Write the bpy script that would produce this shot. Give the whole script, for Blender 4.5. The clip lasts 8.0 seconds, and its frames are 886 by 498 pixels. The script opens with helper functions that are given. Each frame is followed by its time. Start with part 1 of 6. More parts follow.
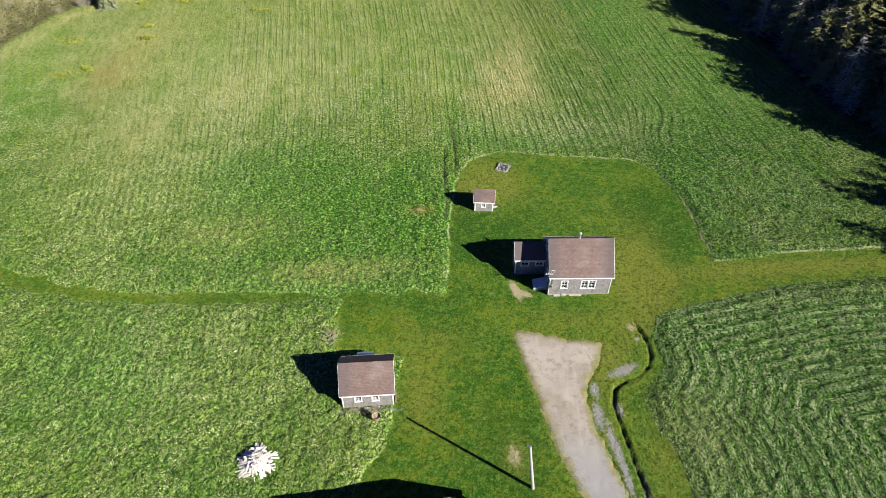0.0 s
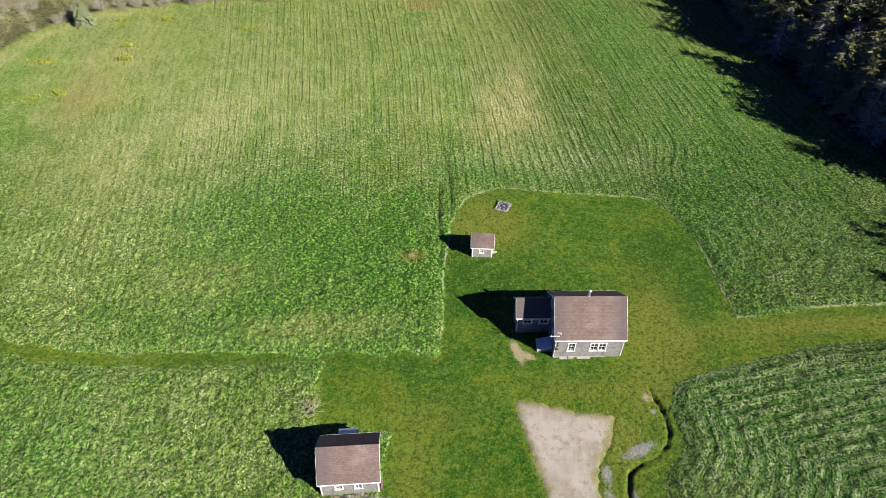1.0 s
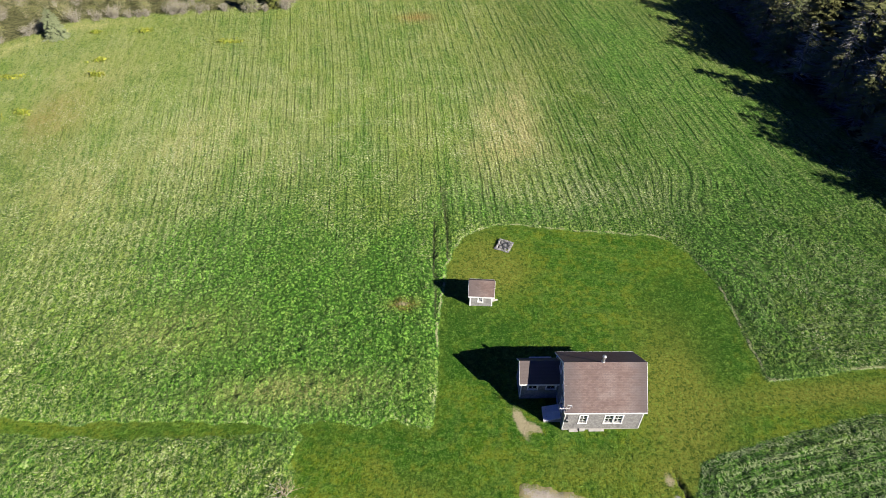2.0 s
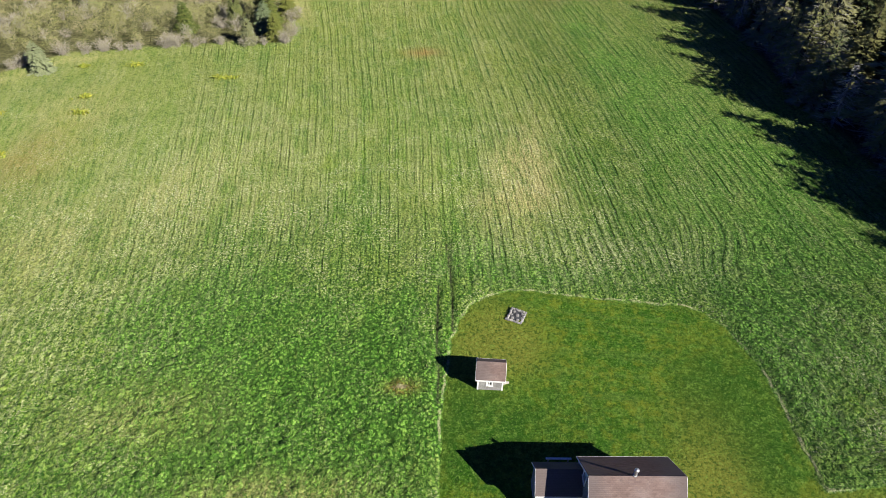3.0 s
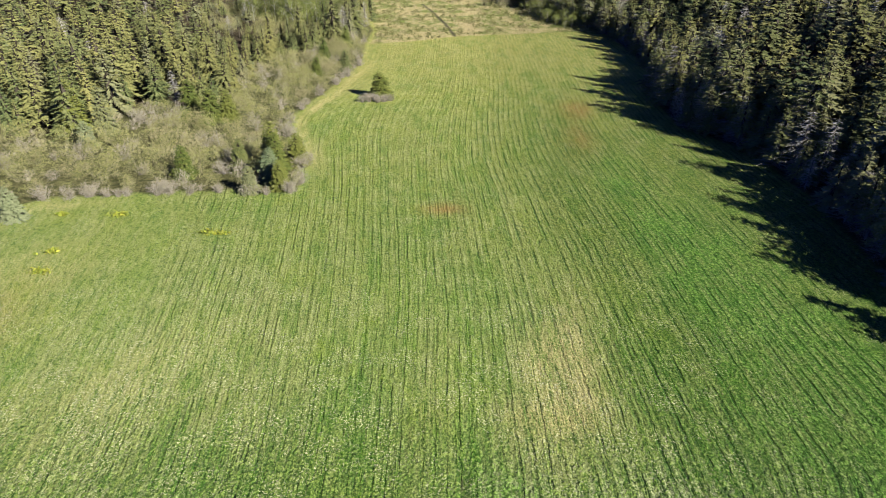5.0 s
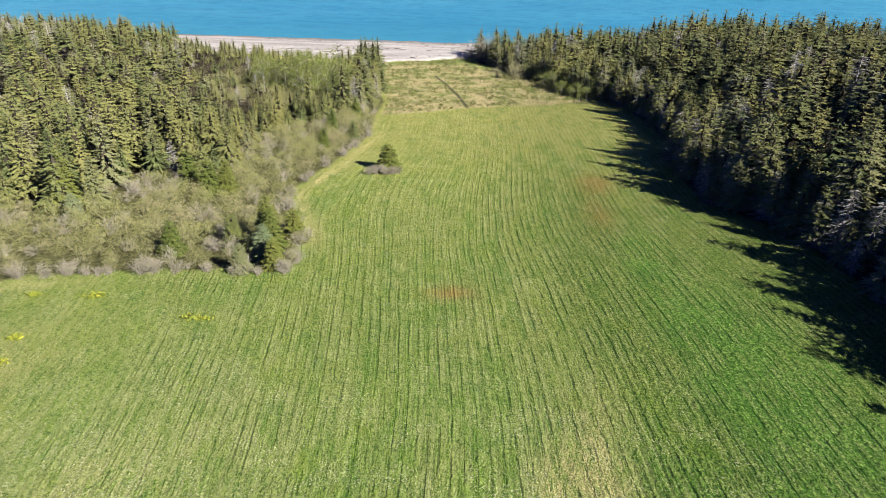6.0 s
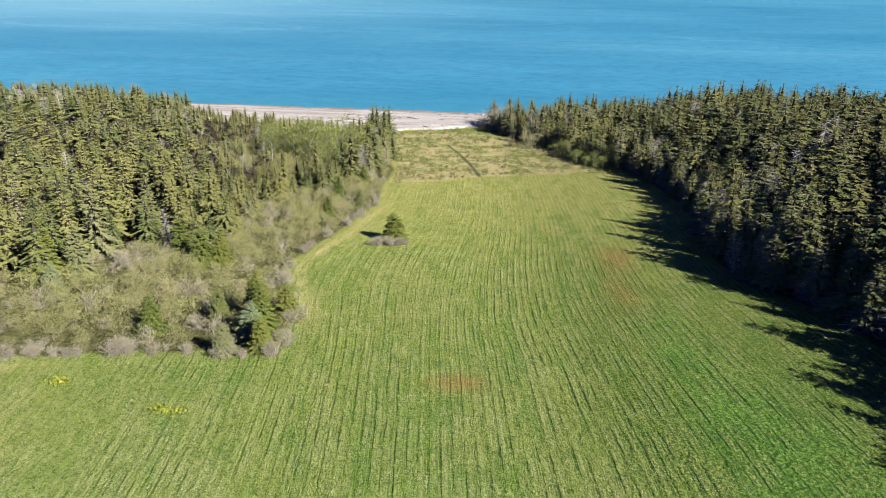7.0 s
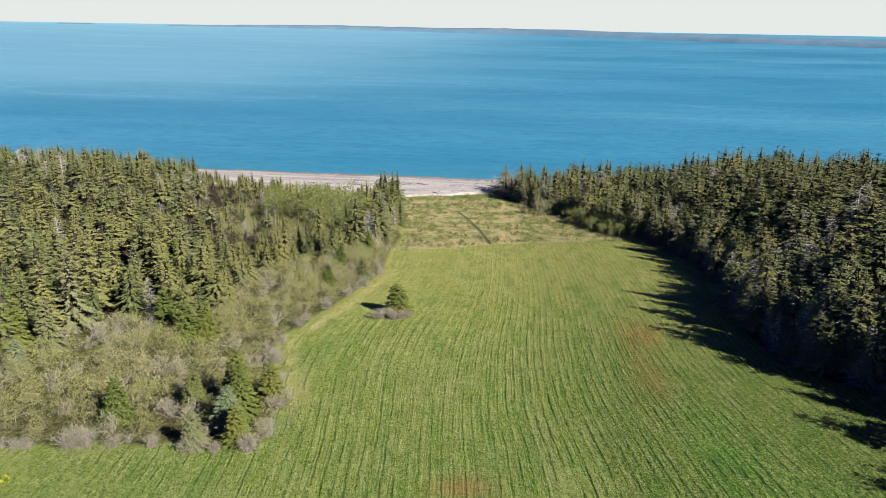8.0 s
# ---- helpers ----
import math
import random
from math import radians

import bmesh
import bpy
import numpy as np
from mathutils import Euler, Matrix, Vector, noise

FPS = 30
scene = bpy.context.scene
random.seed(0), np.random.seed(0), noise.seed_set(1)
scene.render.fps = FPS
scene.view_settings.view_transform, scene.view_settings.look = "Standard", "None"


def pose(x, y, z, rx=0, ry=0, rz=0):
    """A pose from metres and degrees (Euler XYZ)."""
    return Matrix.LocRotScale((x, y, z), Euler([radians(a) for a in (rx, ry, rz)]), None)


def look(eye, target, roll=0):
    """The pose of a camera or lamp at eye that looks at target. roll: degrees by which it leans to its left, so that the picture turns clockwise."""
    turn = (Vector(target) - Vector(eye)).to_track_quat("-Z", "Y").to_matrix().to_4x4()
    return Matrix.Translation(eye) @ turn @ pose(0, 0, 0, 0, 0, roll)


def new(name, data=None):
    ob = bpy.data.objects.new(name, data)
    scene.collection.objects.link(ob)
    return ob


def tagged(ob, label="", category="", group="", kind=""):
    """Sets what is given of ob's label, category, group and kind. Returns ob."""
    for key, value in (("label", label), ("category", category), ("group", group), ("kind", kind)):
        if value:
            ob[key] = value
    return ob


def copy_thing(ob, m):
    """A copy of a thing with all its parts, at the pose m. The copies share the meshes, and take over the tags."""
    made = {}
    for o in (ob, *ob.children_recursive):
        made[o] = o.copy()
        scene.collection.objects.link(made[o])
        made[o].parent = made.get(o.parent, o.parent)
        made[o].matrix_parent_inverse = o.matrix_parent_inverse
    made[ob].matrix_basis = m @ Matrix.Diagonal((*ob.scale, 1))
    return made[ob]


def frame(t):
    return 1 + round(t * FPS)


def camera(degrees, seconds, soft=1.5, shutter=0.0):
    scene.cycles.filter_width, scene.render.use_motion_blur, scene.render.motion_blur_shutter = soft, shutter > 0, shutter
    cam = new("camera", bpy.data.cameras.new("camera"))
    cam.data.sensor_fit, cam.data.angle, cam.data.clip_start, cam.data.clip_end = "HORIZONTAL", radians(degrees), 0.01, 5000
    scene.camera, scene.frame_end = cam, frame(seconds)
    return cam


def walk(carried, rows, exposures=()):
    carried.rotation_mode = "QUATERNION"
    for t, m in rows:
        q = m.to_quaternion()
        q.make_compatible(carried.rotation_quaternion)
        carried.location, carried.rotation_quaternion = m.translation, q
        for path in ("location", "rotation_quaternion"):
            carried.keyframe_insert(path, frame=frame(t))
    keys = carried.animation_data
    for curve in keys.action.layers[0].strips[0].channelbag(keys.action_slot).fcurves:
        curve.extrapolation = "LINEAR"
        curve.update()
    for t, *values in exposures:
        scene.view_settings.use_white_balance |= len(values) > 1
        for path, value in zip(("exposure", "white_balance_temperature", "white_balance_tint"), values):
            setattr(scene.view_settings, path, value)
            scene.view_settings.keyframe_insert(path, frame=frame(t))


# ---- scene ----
# The camera: a drone that glides over the farm towards the sea and lifts its gaze.
cam = camera(65.0, 8.0, soft=0.2)
ROWS = [
    (0.0, 0.065, 0.034, 67.468, -0.152, -46.415, 0.333),
    (0.5, 0.337, 5.026, 66.532, -0.256, -46.126, 0.461),
    (1.0, 0.596, 10.054, 65.256, -0.316, -46.023, 0.574),
    (1.5, 0.801, 15.157, 63.736, -0.449, -45.838, 0.753),
    (2.0, 0.961, 20.321, 62.145, -0.606, -45.834, 0.952),
    (2.5, 1.120, 25.522, 60.588, -0.258, -45.755, 0.765),
    (3.0, 1.279, 30.783, 59.131, 0.357, -44.059, 0.856),
    (3.5, 1.340, 36.170, 57.721, 1.026, -41.864, 0.871),
    (4.0, 1.312, 41.541, 56.318, 1.615, -39.456, 0.945),
    (4.5, 1.233, 46.909, 54.877, 2.269, -36.784, 0.964),
    (5.0, 1.266, 52.215, 53.335, 2.940, -34.063, 1.054),
    (5.5, 1.430, 57.532, 51.697, 3.629, -31.318, 1.039),
    (6.0, 1.620, 62.898, 49.989, 4.331, -28.546, 0.916),
    (6.5, 1.704, 68.315, 48.251, 5.006, -25.773, 0.863),
    (7.0, 1.696, 73.865, 46.547, 5.637, -23.019, 0.851),
    (7.5, 1.638, 79.619, 44.928, 6.216, -20.297, 0.816),
    (8.0, 1.559, 85.494, 43.361, 6.767, -17.594, 0.762),
]
walk(cam, [(t, pose(x, y, z, 90 + pitch, 0, yaw) @ pose(0, 0, 0, 0, 0, roll)) for t, x, y, z, yaw, pitch, roll in ROWS],
     exposures=[(0.0, 1.15), (3.5, 1.18), (6.2, 1.20), (7.2, 1.14), (8.0, 0.91)])

# ---- light ----
SUN_AZ, SUN_EL = radians(-35.5), radians(33.8)
TO_SUN = Vector((math.cos(SUN_EL) * math.cos(SUN_AZ), math.cos(SUN_EL) * math.sin(SUN_AZ), math.sin(SUN_EL)))
world = bpy.data.worlds.new("world")
scene.world = world
world.use_nodes = True
wn = world.node_tree
sky = wn.nodes.new("ShaderNodeTexSky")
sky.sky_type = "NISHITA"
sky.sun_disc = False
sky.sun_elevation = SUN_EL
sky.sun_rotation = math.atan2(TO_SUN.x, TO_SUN.y)
sky.altitude = 19000
sky.air_density, sky.dust_density, sky.ozone_density = 0.9, 0.15, 4.5
tint = wn.nodes.new("ShaderNodeMix")
tint.data_type, tint.blend_type = "RGBA", "MULTIPLY"
tint.inputs[0].default_value, tint.inputs[7].default_value = 1.0, (0.42, 0.80, 1.75, 1.0)
wn.links.new(sky.outputs[0], tint.inputs[6])
wn.links.new(tint.outputs[2], wn.nodes["Background"].inputs[0])
wn.nodes["Background"].inputs[1].default_value = 0.115
sun = new("sun", bpy.data.lights.new("sun", "SUN"))
sun.data.energy, sun.data.angle, sun.data.color = 4.75, radians(0.53), (1.0, 0.95, 0.86)
sun.matrix_basis = look(TO_SUN * 300, (0, 0, 0))


# ---- node helpers ----
class Mat:
    """A node material with short calls for the nodes that it is made of."""

    def __init__(self, name, rough=0.8, metal=0.0, spec=0.3):
        self.m = bpy.data.materials.new(name)
        self.m.use_nodes = True
        self.t = self.m.node_tree
        self.b = self.t.nodes["Principled BSDF"]
        self.b.inputs["Roughness"].default_value = rough
        self.b.inputs["Metallic"].default_value = metal
        self.b.inputs["Specular IOR Level"].default_value = spec
        self.co = self.t.nodes.new("ShaderNodeTexCoord").outputs["Object"]

    def put(self, sock, v):
        if isinstance(v, (int, float)):
            sock.default_value = v
        elif isinstance(v, tuple):
            sock.default_value = v if len(v) == 4 or sock.type == "VECTOR" else (*v, 1.0)
        else:
            self.t.links.new(v, sock)

    def noise(self, scale, detail=3.0, rough=0.55, co=None, color=False):
        n = self.t.nodes.new("ShaderNodeTexNoise")
        n.inputs["Scale"].default_value, n.inputs["Detail"].default_value, n.inputs["Roughness"].default_value = scale, detail, rough
        self.put(n.inputs["Vector"], co or self.co)
        return n.outputs["Color" if color else "Fac"]

    def voronoi(self, scale, out="Distance", co=None):
        n = self.t.nodes.new("ShaderNodeTexVoronoi")
        n.inputs["Scale"].default_value = scale
        self.put(n.inputs["Vector"], co or self.co)
        return n.outputs[out]

    def math(self, op, a, b=0.0, c=0.0):
        n = self.t.nodes.new("ShaderNodeMath")
        n.operation = op
        for sock, v in zip(n.inputs, (a, b, c)):
            self.put(sock, v)
        return n.outputs[0]

    def step(self, v, lo, hi, a=0.0, b=1.0):
        n = self.t.nodes.new("ShaderNodeMapRange")
        n.interpolation_type = "SMOOTHSTEP"
        for k, x in zip(("Value", "From Min", "From Max", "To Min", "To Max"), (v, lo, hi, a, b)):
            self.put(n.inputs[k], x)
        return n.outputs[0]

    def mix(self, f, a, b, mode="MIX"):
        n = self.t.nodes.new("ShaderNodeMix")
        n.data_type, n.blend_type = "RGBA", mode
        self.put(n.inputs[0], f), self.put(n.inputs[6], a), self.put(n.inputs[7], b)
        return n.outputs[2]

    def attr(self, name):
        n = self.t.nodes.new("ShaderNodeAttribute")
        n.attribute_name = name
        return n.outputs["Fac"]

    def scaled(self, x, y, z, co=None, rz=0.0):
        n = self.t.nodes.new("ShaderNodeMapping")
        self.put(n.inputs["Vector"], co or self.co)
        n.inputs["Scale"].default_value = (x, y, z)
        n.inputs["Rotation"].default_value = (0, 0, rz)
        return n.outputs[0]

    def warped(self, amount, scale, co=None):
        n = self.t.nodes.new("ShaderNodeVectorMath")
        n.operation = "MULTIPLY_ADD"
        self.put(n.inputs[0], self.noise(scale, 2.0, color=True))
        n.inputs[1].default_value = (amount,) * 3
        self.put(n.inputs[2], co or self.co)
        return n.outputs[0]

    def combine(self, x, y, z=0.57):
        n = self.t.nodes.new("ShaderNodeCombineXYZ")
        self.put(n.inputs[0], x), self.put(n.inputs[1], y), self.put(n.inputs[2], z)
        return n.outputs[0]

    def split(self, axis):
        n = self.t.nodes.new("ShaderNodeSeparateXYZ")
        self.put(n.inputs[0], self.co)
        return n.outputs[axis]

    def random(self, island=False):
        if island:
            return self.t.nodes.new("ShaderNodeNewGeometry").outputs["Random Per Island"]
        return self.t.nodes.new("ShaderNodeObjectInfo").outputs["Random"]

    def bump(self, height, distance=0.02, strength=1.0):
        n = self.t.nodes.new("ShaderNodeBump")
        n.inputs["Distance"].default_value, n.inputs["Strength"].default_value = distance, strength
        self.put(n.inputs["Height"], height)
        self.t.links.new(n.outputs[0], self.b.inputs["Normal"])

    def color(self, c):
        self.put(self.b.inputs["Base Color"], c)
        return self

    def rough(self, r):
        self.put(self.b.inputs["Roughness"], r)
        return self


def plain(name, a, b, scale=6.0, rough=0.7, metal=0.0, spec=0.3, bump=0.004):
    """Two close tones in a coarse and a fine noise, with a light relief."""
    m = Mat(name, rough, metal, spec)
    f = m.math("ADD", m.math("MULTIPLY", m.noise(scale), 0.6), m.math("MULTIPLY", m.noise(scale * 9), 0.4))
    f = m.step(f, 0.35, 0.65)
    m.color(m.mix(f, a, b))
    if bump:
        m.bump(f, bump)
    return m.m


# ---- the lie of the land ----
KNOT_Y = [-400, -100, 30, 55, 80, 110, 150, 200, 260, 330, 400, 450, 600]
KNOT_Z = [15.0, 12.0, 4.1, 1.85, -0.75, -3.4, -5.95, -11.6, -18.65, -27.1, -34.0, -37.6, -45.0]
SEA = -38.7


def land(x, y):
    """Height of the bare ground."""
    x, y = np.asarray(x, float), np.asarray(y, float)
    z = sum(np.interp(y + d, KNOT_Y, KNOT_Z) for d in (-18, -9, 0, 9, 18)) / 5
    z = z + 0.03 * np.clip(x, -120, 120) * np.clip((330 - y) / 80, 0, 1)
    back = np.clip((y - 120) / 80, 0, 1)
    z = z + np.clip(0.07 * (-70 - x), 0, 8) * back * np.clip((430 - y) / 60, 0, 1) + np.interp(x, [60, 90, 150, 260], [0, 7.5, 7.5, 3.0]) * back * np.clip((450 - y) / 30, 0, 1)
    return z


def lz(x, y):
    return float(land(x, y))


def lattice(ix, iy, seed):
    h = (ix.astype(np.int64) * 374761393 + iy.astype(np.int64) * 668265263 + seed * 974711) & 0xFFFFFFFF
    h = ((h ^ (h >> 13)) * 1274126177) & 0xFFFFFFFF
    return ((h ^ (h >> 16)) & 0xFFFF) / 65535.0


def vnoise(x, y, size, seed=0):
    """Value noise in 0..1 with features of that size."""
    u, v = np.asarray(x, float) / size, np.asarray(y, float) / size
    i, j = np.floor(u), np.floor(v)
    fu, fv = u - i, v - j
    fu, fv = fu * fu * (3 - 2 * fu), fv * fv * (3 - 2 * fv)
    a, b = lattice(i, j, seed), lattice(i + 1, j, seed)
    c, d = lattice(i, j + 1, seed), lattice(i + 1, j + 1, seed)
    return (a * (1 - fu) + b * fu) * (1 - fv) + (c * (1 - fu) + d * fu) * fv


def inside(px, py, poly):
    """Signed distance to a closed outline, positive inside."""
    px, py = np.asarray(px, float), np.asarray(py, float)
    d = np.full(px.shape, 1e9)
    odd = np.zeros(px.shape, bool)
    for (ax, ay), (bx, by) in zip(poly, poly[1:] + poly[:1]):
        ex, ey = bx - ax, by - ay
        t = np.clip(((px - ax) * ex + (py - ay) * ey) / (ex * ex + ey * ey), 0, 1)
        d = np.minimum(d, (px - ax - t * ex) ** 2 + (py - ay - t * ey) ** 2)
        if by != ay:
            odd ^= ((ay > py) != (by > py)) & (px < (bx - ax) * (py - ay) / (by - ay) + ax)
    return np.where(odd, 1, -1) * np.sqrt(d)


def along(px, py, line):
    """Distance to an open line."""
    d = np.full(np.shape(px), 1e9)
    for (ax, ay), (bx, by) in zip(line, line[1:]):
        ex, ey = bx - ax, by - ay
        t = np.clip(((px - ax) * ex + (py - ay) * ey) / (ex * ex + ey * ey), 0, 1)
        d = np.minimum(d, (px - ax - t * ex) ** 2 + (py - ay - t * ey) ** 2)
    return np.sqrt(d)


def blob(x, y, cx, cy, rx, ry=None, turn=0.0):
    c, s = math.cos(turn), math.sin(turn)
    u, v = (x - cx) * c + (y - cy) * s, (y - cy) * c - (x - cx) * s
    return np.exp(-((u / rx) ** 2 + (v / (ry or rx)) ** 2))


LAWN = [(0.6, 54.6), (1.1, 60), (1.2, 68.1), (2.0, 77.3), (2.9, 80.9), (4.1, 83.4), (6.0, 85.1), (8.6, 86), (11.3, 85.9), (19.1, 84.5), (28.0, 83.4),
        (30.4, 82.2), (31.9, 80.0), (33.8, 74.3), (34.3, 67.2), (34.6, 59.8), (45.0, 61.4), (57.3, 62.0), (95, 66), (95, 60), (54.9, 56.9),
        (42.9, 55.8), (29.6, 52.4), (25.2, 50.7), (24.2, 47.6), (24.4, 43.4), (22.6, 41), (21.3, 39.2), (22.0, 35), (23.3, 32), (23.6, 27.9), (21.5, 0), (-9, 0),
        (-8.4, 27), (-7.8, 29.4), (-6.4, 33.1), (-5.2, 35.6), (-4.2, 38), (-4.3, 44.8), (-11.4, 46.2), (-12.2, 54.3), (-26.4, 54.1),
        (-36.8, 53.8), (-48.0, 55.5), (-56.5, 58.3), (-95, 73), (-95, 77), (-58.1, 61.2), (-49.1, 57.8), (-37.5, 55.9), (-26.8, 55.6), (-12.6, 55.2)]
DRIVE = [(8.7, 48.4), (11.5, 48.0), (14.4, 47.0), (17.9, 46.5), (17.2, 44.4), (16.3, 42.5), (15.1, 40.2), (15.2, 38), (15.3, 36.0), (16.5, 31.5),
         (17.4, 27.9), (18.5, 20), (20, 5), (20, -60), (15.5, -60), (15, 5), (14.3, 20), (13.8, 27.9), (11.8, 33.5), (10.5, 39.6), (9.4, 44.2)]
DITCH = [(22.6, 50.0), (23.3, 47.2), (23.4, 44.9), (22.8, 43.3), (21.4, 41.9), (19.4, 41.1), (18.5, 40.2), (18.1, 38.4), (18.5, 35.0), (18.9, 31.5), (19.5, 27.9), (20.3, 20), (22, 0), (22, -60)]
LUSH_STAND = [(-37, 83), (-31, 88.5), (-25, 91), (-17, 90.5), (-12.5, 84), (-9, 80.5), (-5.5, 85), (0.2, 87), (0.4, 55.6), (-10, 57), (-20, 60), (-30, 65), (-36, 72)]
BARN_PLOT = [(-10.2, 38.3), (-4.9, 38.7), (-5.2, 43.3), (-10.5, 42.9)]
RUTS = [[(0.5, 52.3), (1.0, 60), (0.9, 68), (0.5, 78), (0.4, 87)], [(2.2, 79.6), (2.0, 87), (1.3, 95)]]
BUSH = [(-170, 100), (-110, 118), (-88.6, 124), (-85.7, 133), (-82.5, 142), (-77, 146), (-72.8, 152.2), (-64.5, 153.6), (-52.3, 156), (-41.4, 157), (-34.2, 156),
        (-30.5, 157), (-29.4, 160), (-29.7, 164.4), (-32.4, 175.6), (-39, 190), (-41.5, 201.5), (-39.6, 216), (-37.7, 223.7), (-35.5, 247.9),
        (-33.8, 258), (-37.2, 286), (-38, 312), (-46, 340), (-52, 380), (-54, 402), (-100, 405), (-122, 398), (-260, 420), (-420, 430), (-420, 100)]
MEADOW = [(-37.1, 287.2), (-23.8, 293.1), (-8.3, 304), (16, 313), (35.5, 320), (52, 311), (60, 330), (27, 352), (19, 370), (3, 396), (-10, 421),
          (-17.6, 426.7), (-36.6, 418), (-54.6, 407.9), (-52, 380), (-46, 340), (-38, 312)]
WOODS = [(84, 30), (73, 50), (77, 68), (71, 84), (65, 97), (62.5, 120), (59.5, 134), (59.5, 158), (56.5, 184), (46, 199), (45.5, 232), (51, 250), (50.5, 285),
         (49, 305), (44, 326), (31, 341), (26.5, 352), (19, 370), (3, 396), (-9, 418), (-10, 434), (20, 446), (120, 446), (420, 440), (420, -60), (100, -60)]
LEFT_CONIFERS = [(-330, 200), (-130, 178), (-104, 176), (-90, 181), (-84, 183), (-82, 196), (-79, 205), (-66, 208), (-60, 217), (-64, 232), (-66, 256), (-55, 267), (-46.5, 290),
                 (-41, 304), (-42, 330), (-47, 352), (-53, 368), (-62, 388), (-85, 399), (-118, 394), (-150, 412), (-330, 426)]
# three lines that the swaths of the hay field follow: left, middle and right, as y and x
SWATHS = (([0, 85, 145, 175, 200, 218, 255, 290, 340], [-12, -20, -28, -34, -41.5, -39, -34, -37, -38]),
          ([0, 87, 122, 185, 240, 290, 340], [3, 0.6, -0.6, -8, -6, -8, -9]),
          ([0, 40, 60, 80, 100, 140, 190, 250, 300, 340], [95, 84, 76, 71, 66, 60, 51, 48, 47, 44]))


def rows_of(x, y):
    """The distance across the swaths of the field, counted from the middle line."""
    a, c, r = (sum(np.interp(y + d, *line) for d in (-16, -8, 0, 8, 16)) / 5 for line in SWATHS)
    across = np.where(x < c, (x - c) / (c - a) * 24.0, (x - c) / (r - c) * 60.0)
    # beside the lawn the swaths follow its edge
    out = -inside(x, y, LAWN)
    near = np.clip((x - 26) / 9, 0, 1) * np.clip((100 - y) / 14, 0, 1)
    t = np.clip((out - 2) / 26, 0, 1) * near + 1 - near
    t = np.where(y < 58, np.where(x > 18, 0.0, 1.0), t * t * (3 - 2 * t))
    return across * t + (28 + 0.9 * out) * (1 - t)


def relief(x, y):
    """What stands on the bare ground: sward, clumps, swaths, ruts and the ditch."""
    lawn = inside(x, y, LAWN)
    gravel = inside(x, y, DRIVE)
    ditch = along(x, y, DITCH)
    wob = 0.25 * (vnoise(x, y, 1.7, 25) - 0.5) + 0.25 * (vnoise(x, y, 0.7, 26) - 0.5)
    tall = np.clip(-(lawn + wob) / 1.6, 0, 1) * np.clip((ditch - 0.4) / 0.6, 0, 1) * np.clip((-0.15 - inside(x, y, BARN_PLOT)) / 0.8, 0, 1)
    rough = np.clip((96 - y) / 25, 0, 1) * 0.75 + 0.25
    lean_x, lean_y = x * 0.8 + y * 0.6, y * 0.8 - x * 0.6
    clump = (1 - np.abs(vnoise(lean_x, lean_y * 0.7, 1.15, 3) * 2 - 1)) * 0.55 + (1 - np.abs(vnoise(lean_x, lean_y * 0.75, 0.62, 4) * 2 - 1)) * 0.45 + 0.30 * (vnoise(x, y, 0.42, 6) - 0.5)
    z = tall * (-0.03 + 0.55 * rough * clump + 0.10 * vnoise(x, y, 6, 5))
    u = rows_of(x, y) / 1.3
    groove = np.clip(np.cos(2 * np.pi * u) * 1.5 - 0.7, 0, 1) * np.clip((y - 84) / 12, 0, 1) * (0.4 + vnoise(u * 3, y, 5, 8))
    z = z - tall * 0.16 * groove
    for line in RUTS:
        z = z - 0.30 * np.exp(-(along(x, y, line) / 0.22) ** 2) * np.clip(tall + 0.3, 0, 1) * np.clip((y - 64) / 8, 0.2, 1)
    z = z - 0.55 * np.exp(-((ditch + 0.25 * (vnoise(x, y, 0.6, 27) - 0.5)) / 0.17) ** 2) * (0.45 + 0.6 * vnoise(x, y, 2, 9))
    z = z + 0.03 * (vnoise(x, y, 2.3, 7) - 0.5) - 0.10 * np.clip(gravel / 0.4 + 1.5, 0, 1)
    return z


def ground_at(x, y):
    """The height on which a thing stands."""
    return float(land(x, y) + relief(np.array([float(x)]), np.array([float(y)]))[0])


# ---- mesh helpers ----
def mesh_of(name, verts, quads, mats, index=None, attrs=None, smooth=False):
    """A mesh from arrays of places and of faces, all with three or all with four corners."""
    verts, quads = np.asarray(verts, np.float32), np.asarray(quads, np.int32)
    me = bpy.data.meshes.new(name)
    me.vertices.add(len(verts))
    me.vertices.foreach_set("co", verts.ravel())
    me.loops.add(quads.size)
    me.loops.foreach_set("vertex_index", quads.ravel())
    me.polygons.add(len(quads))
    me.polygons.foreach_set("loop_start", np.arange(0, quads.size, quads.shape[1], dtype=np.int32))
    me.polygons.foreach_set("loop_total", np.full(len(quads), quads.shape[1], np.int32))
    for m in mats:
        me.materials.append(m)
    if index is not None:
        me.polygons.foreach_set("material_index", np.asarray(index, np.int32))
    for key, values in (attrs or {}).items():
        me.attributes.new(key, "FLOAT", "POINT").data.foreach_set("value", np.asarray(values, np.float32))
    me.polygons.foreach_set("use_smooth", np.full(len(quads), smooth, bool))
    me.update(calc_edges=True)
    return me


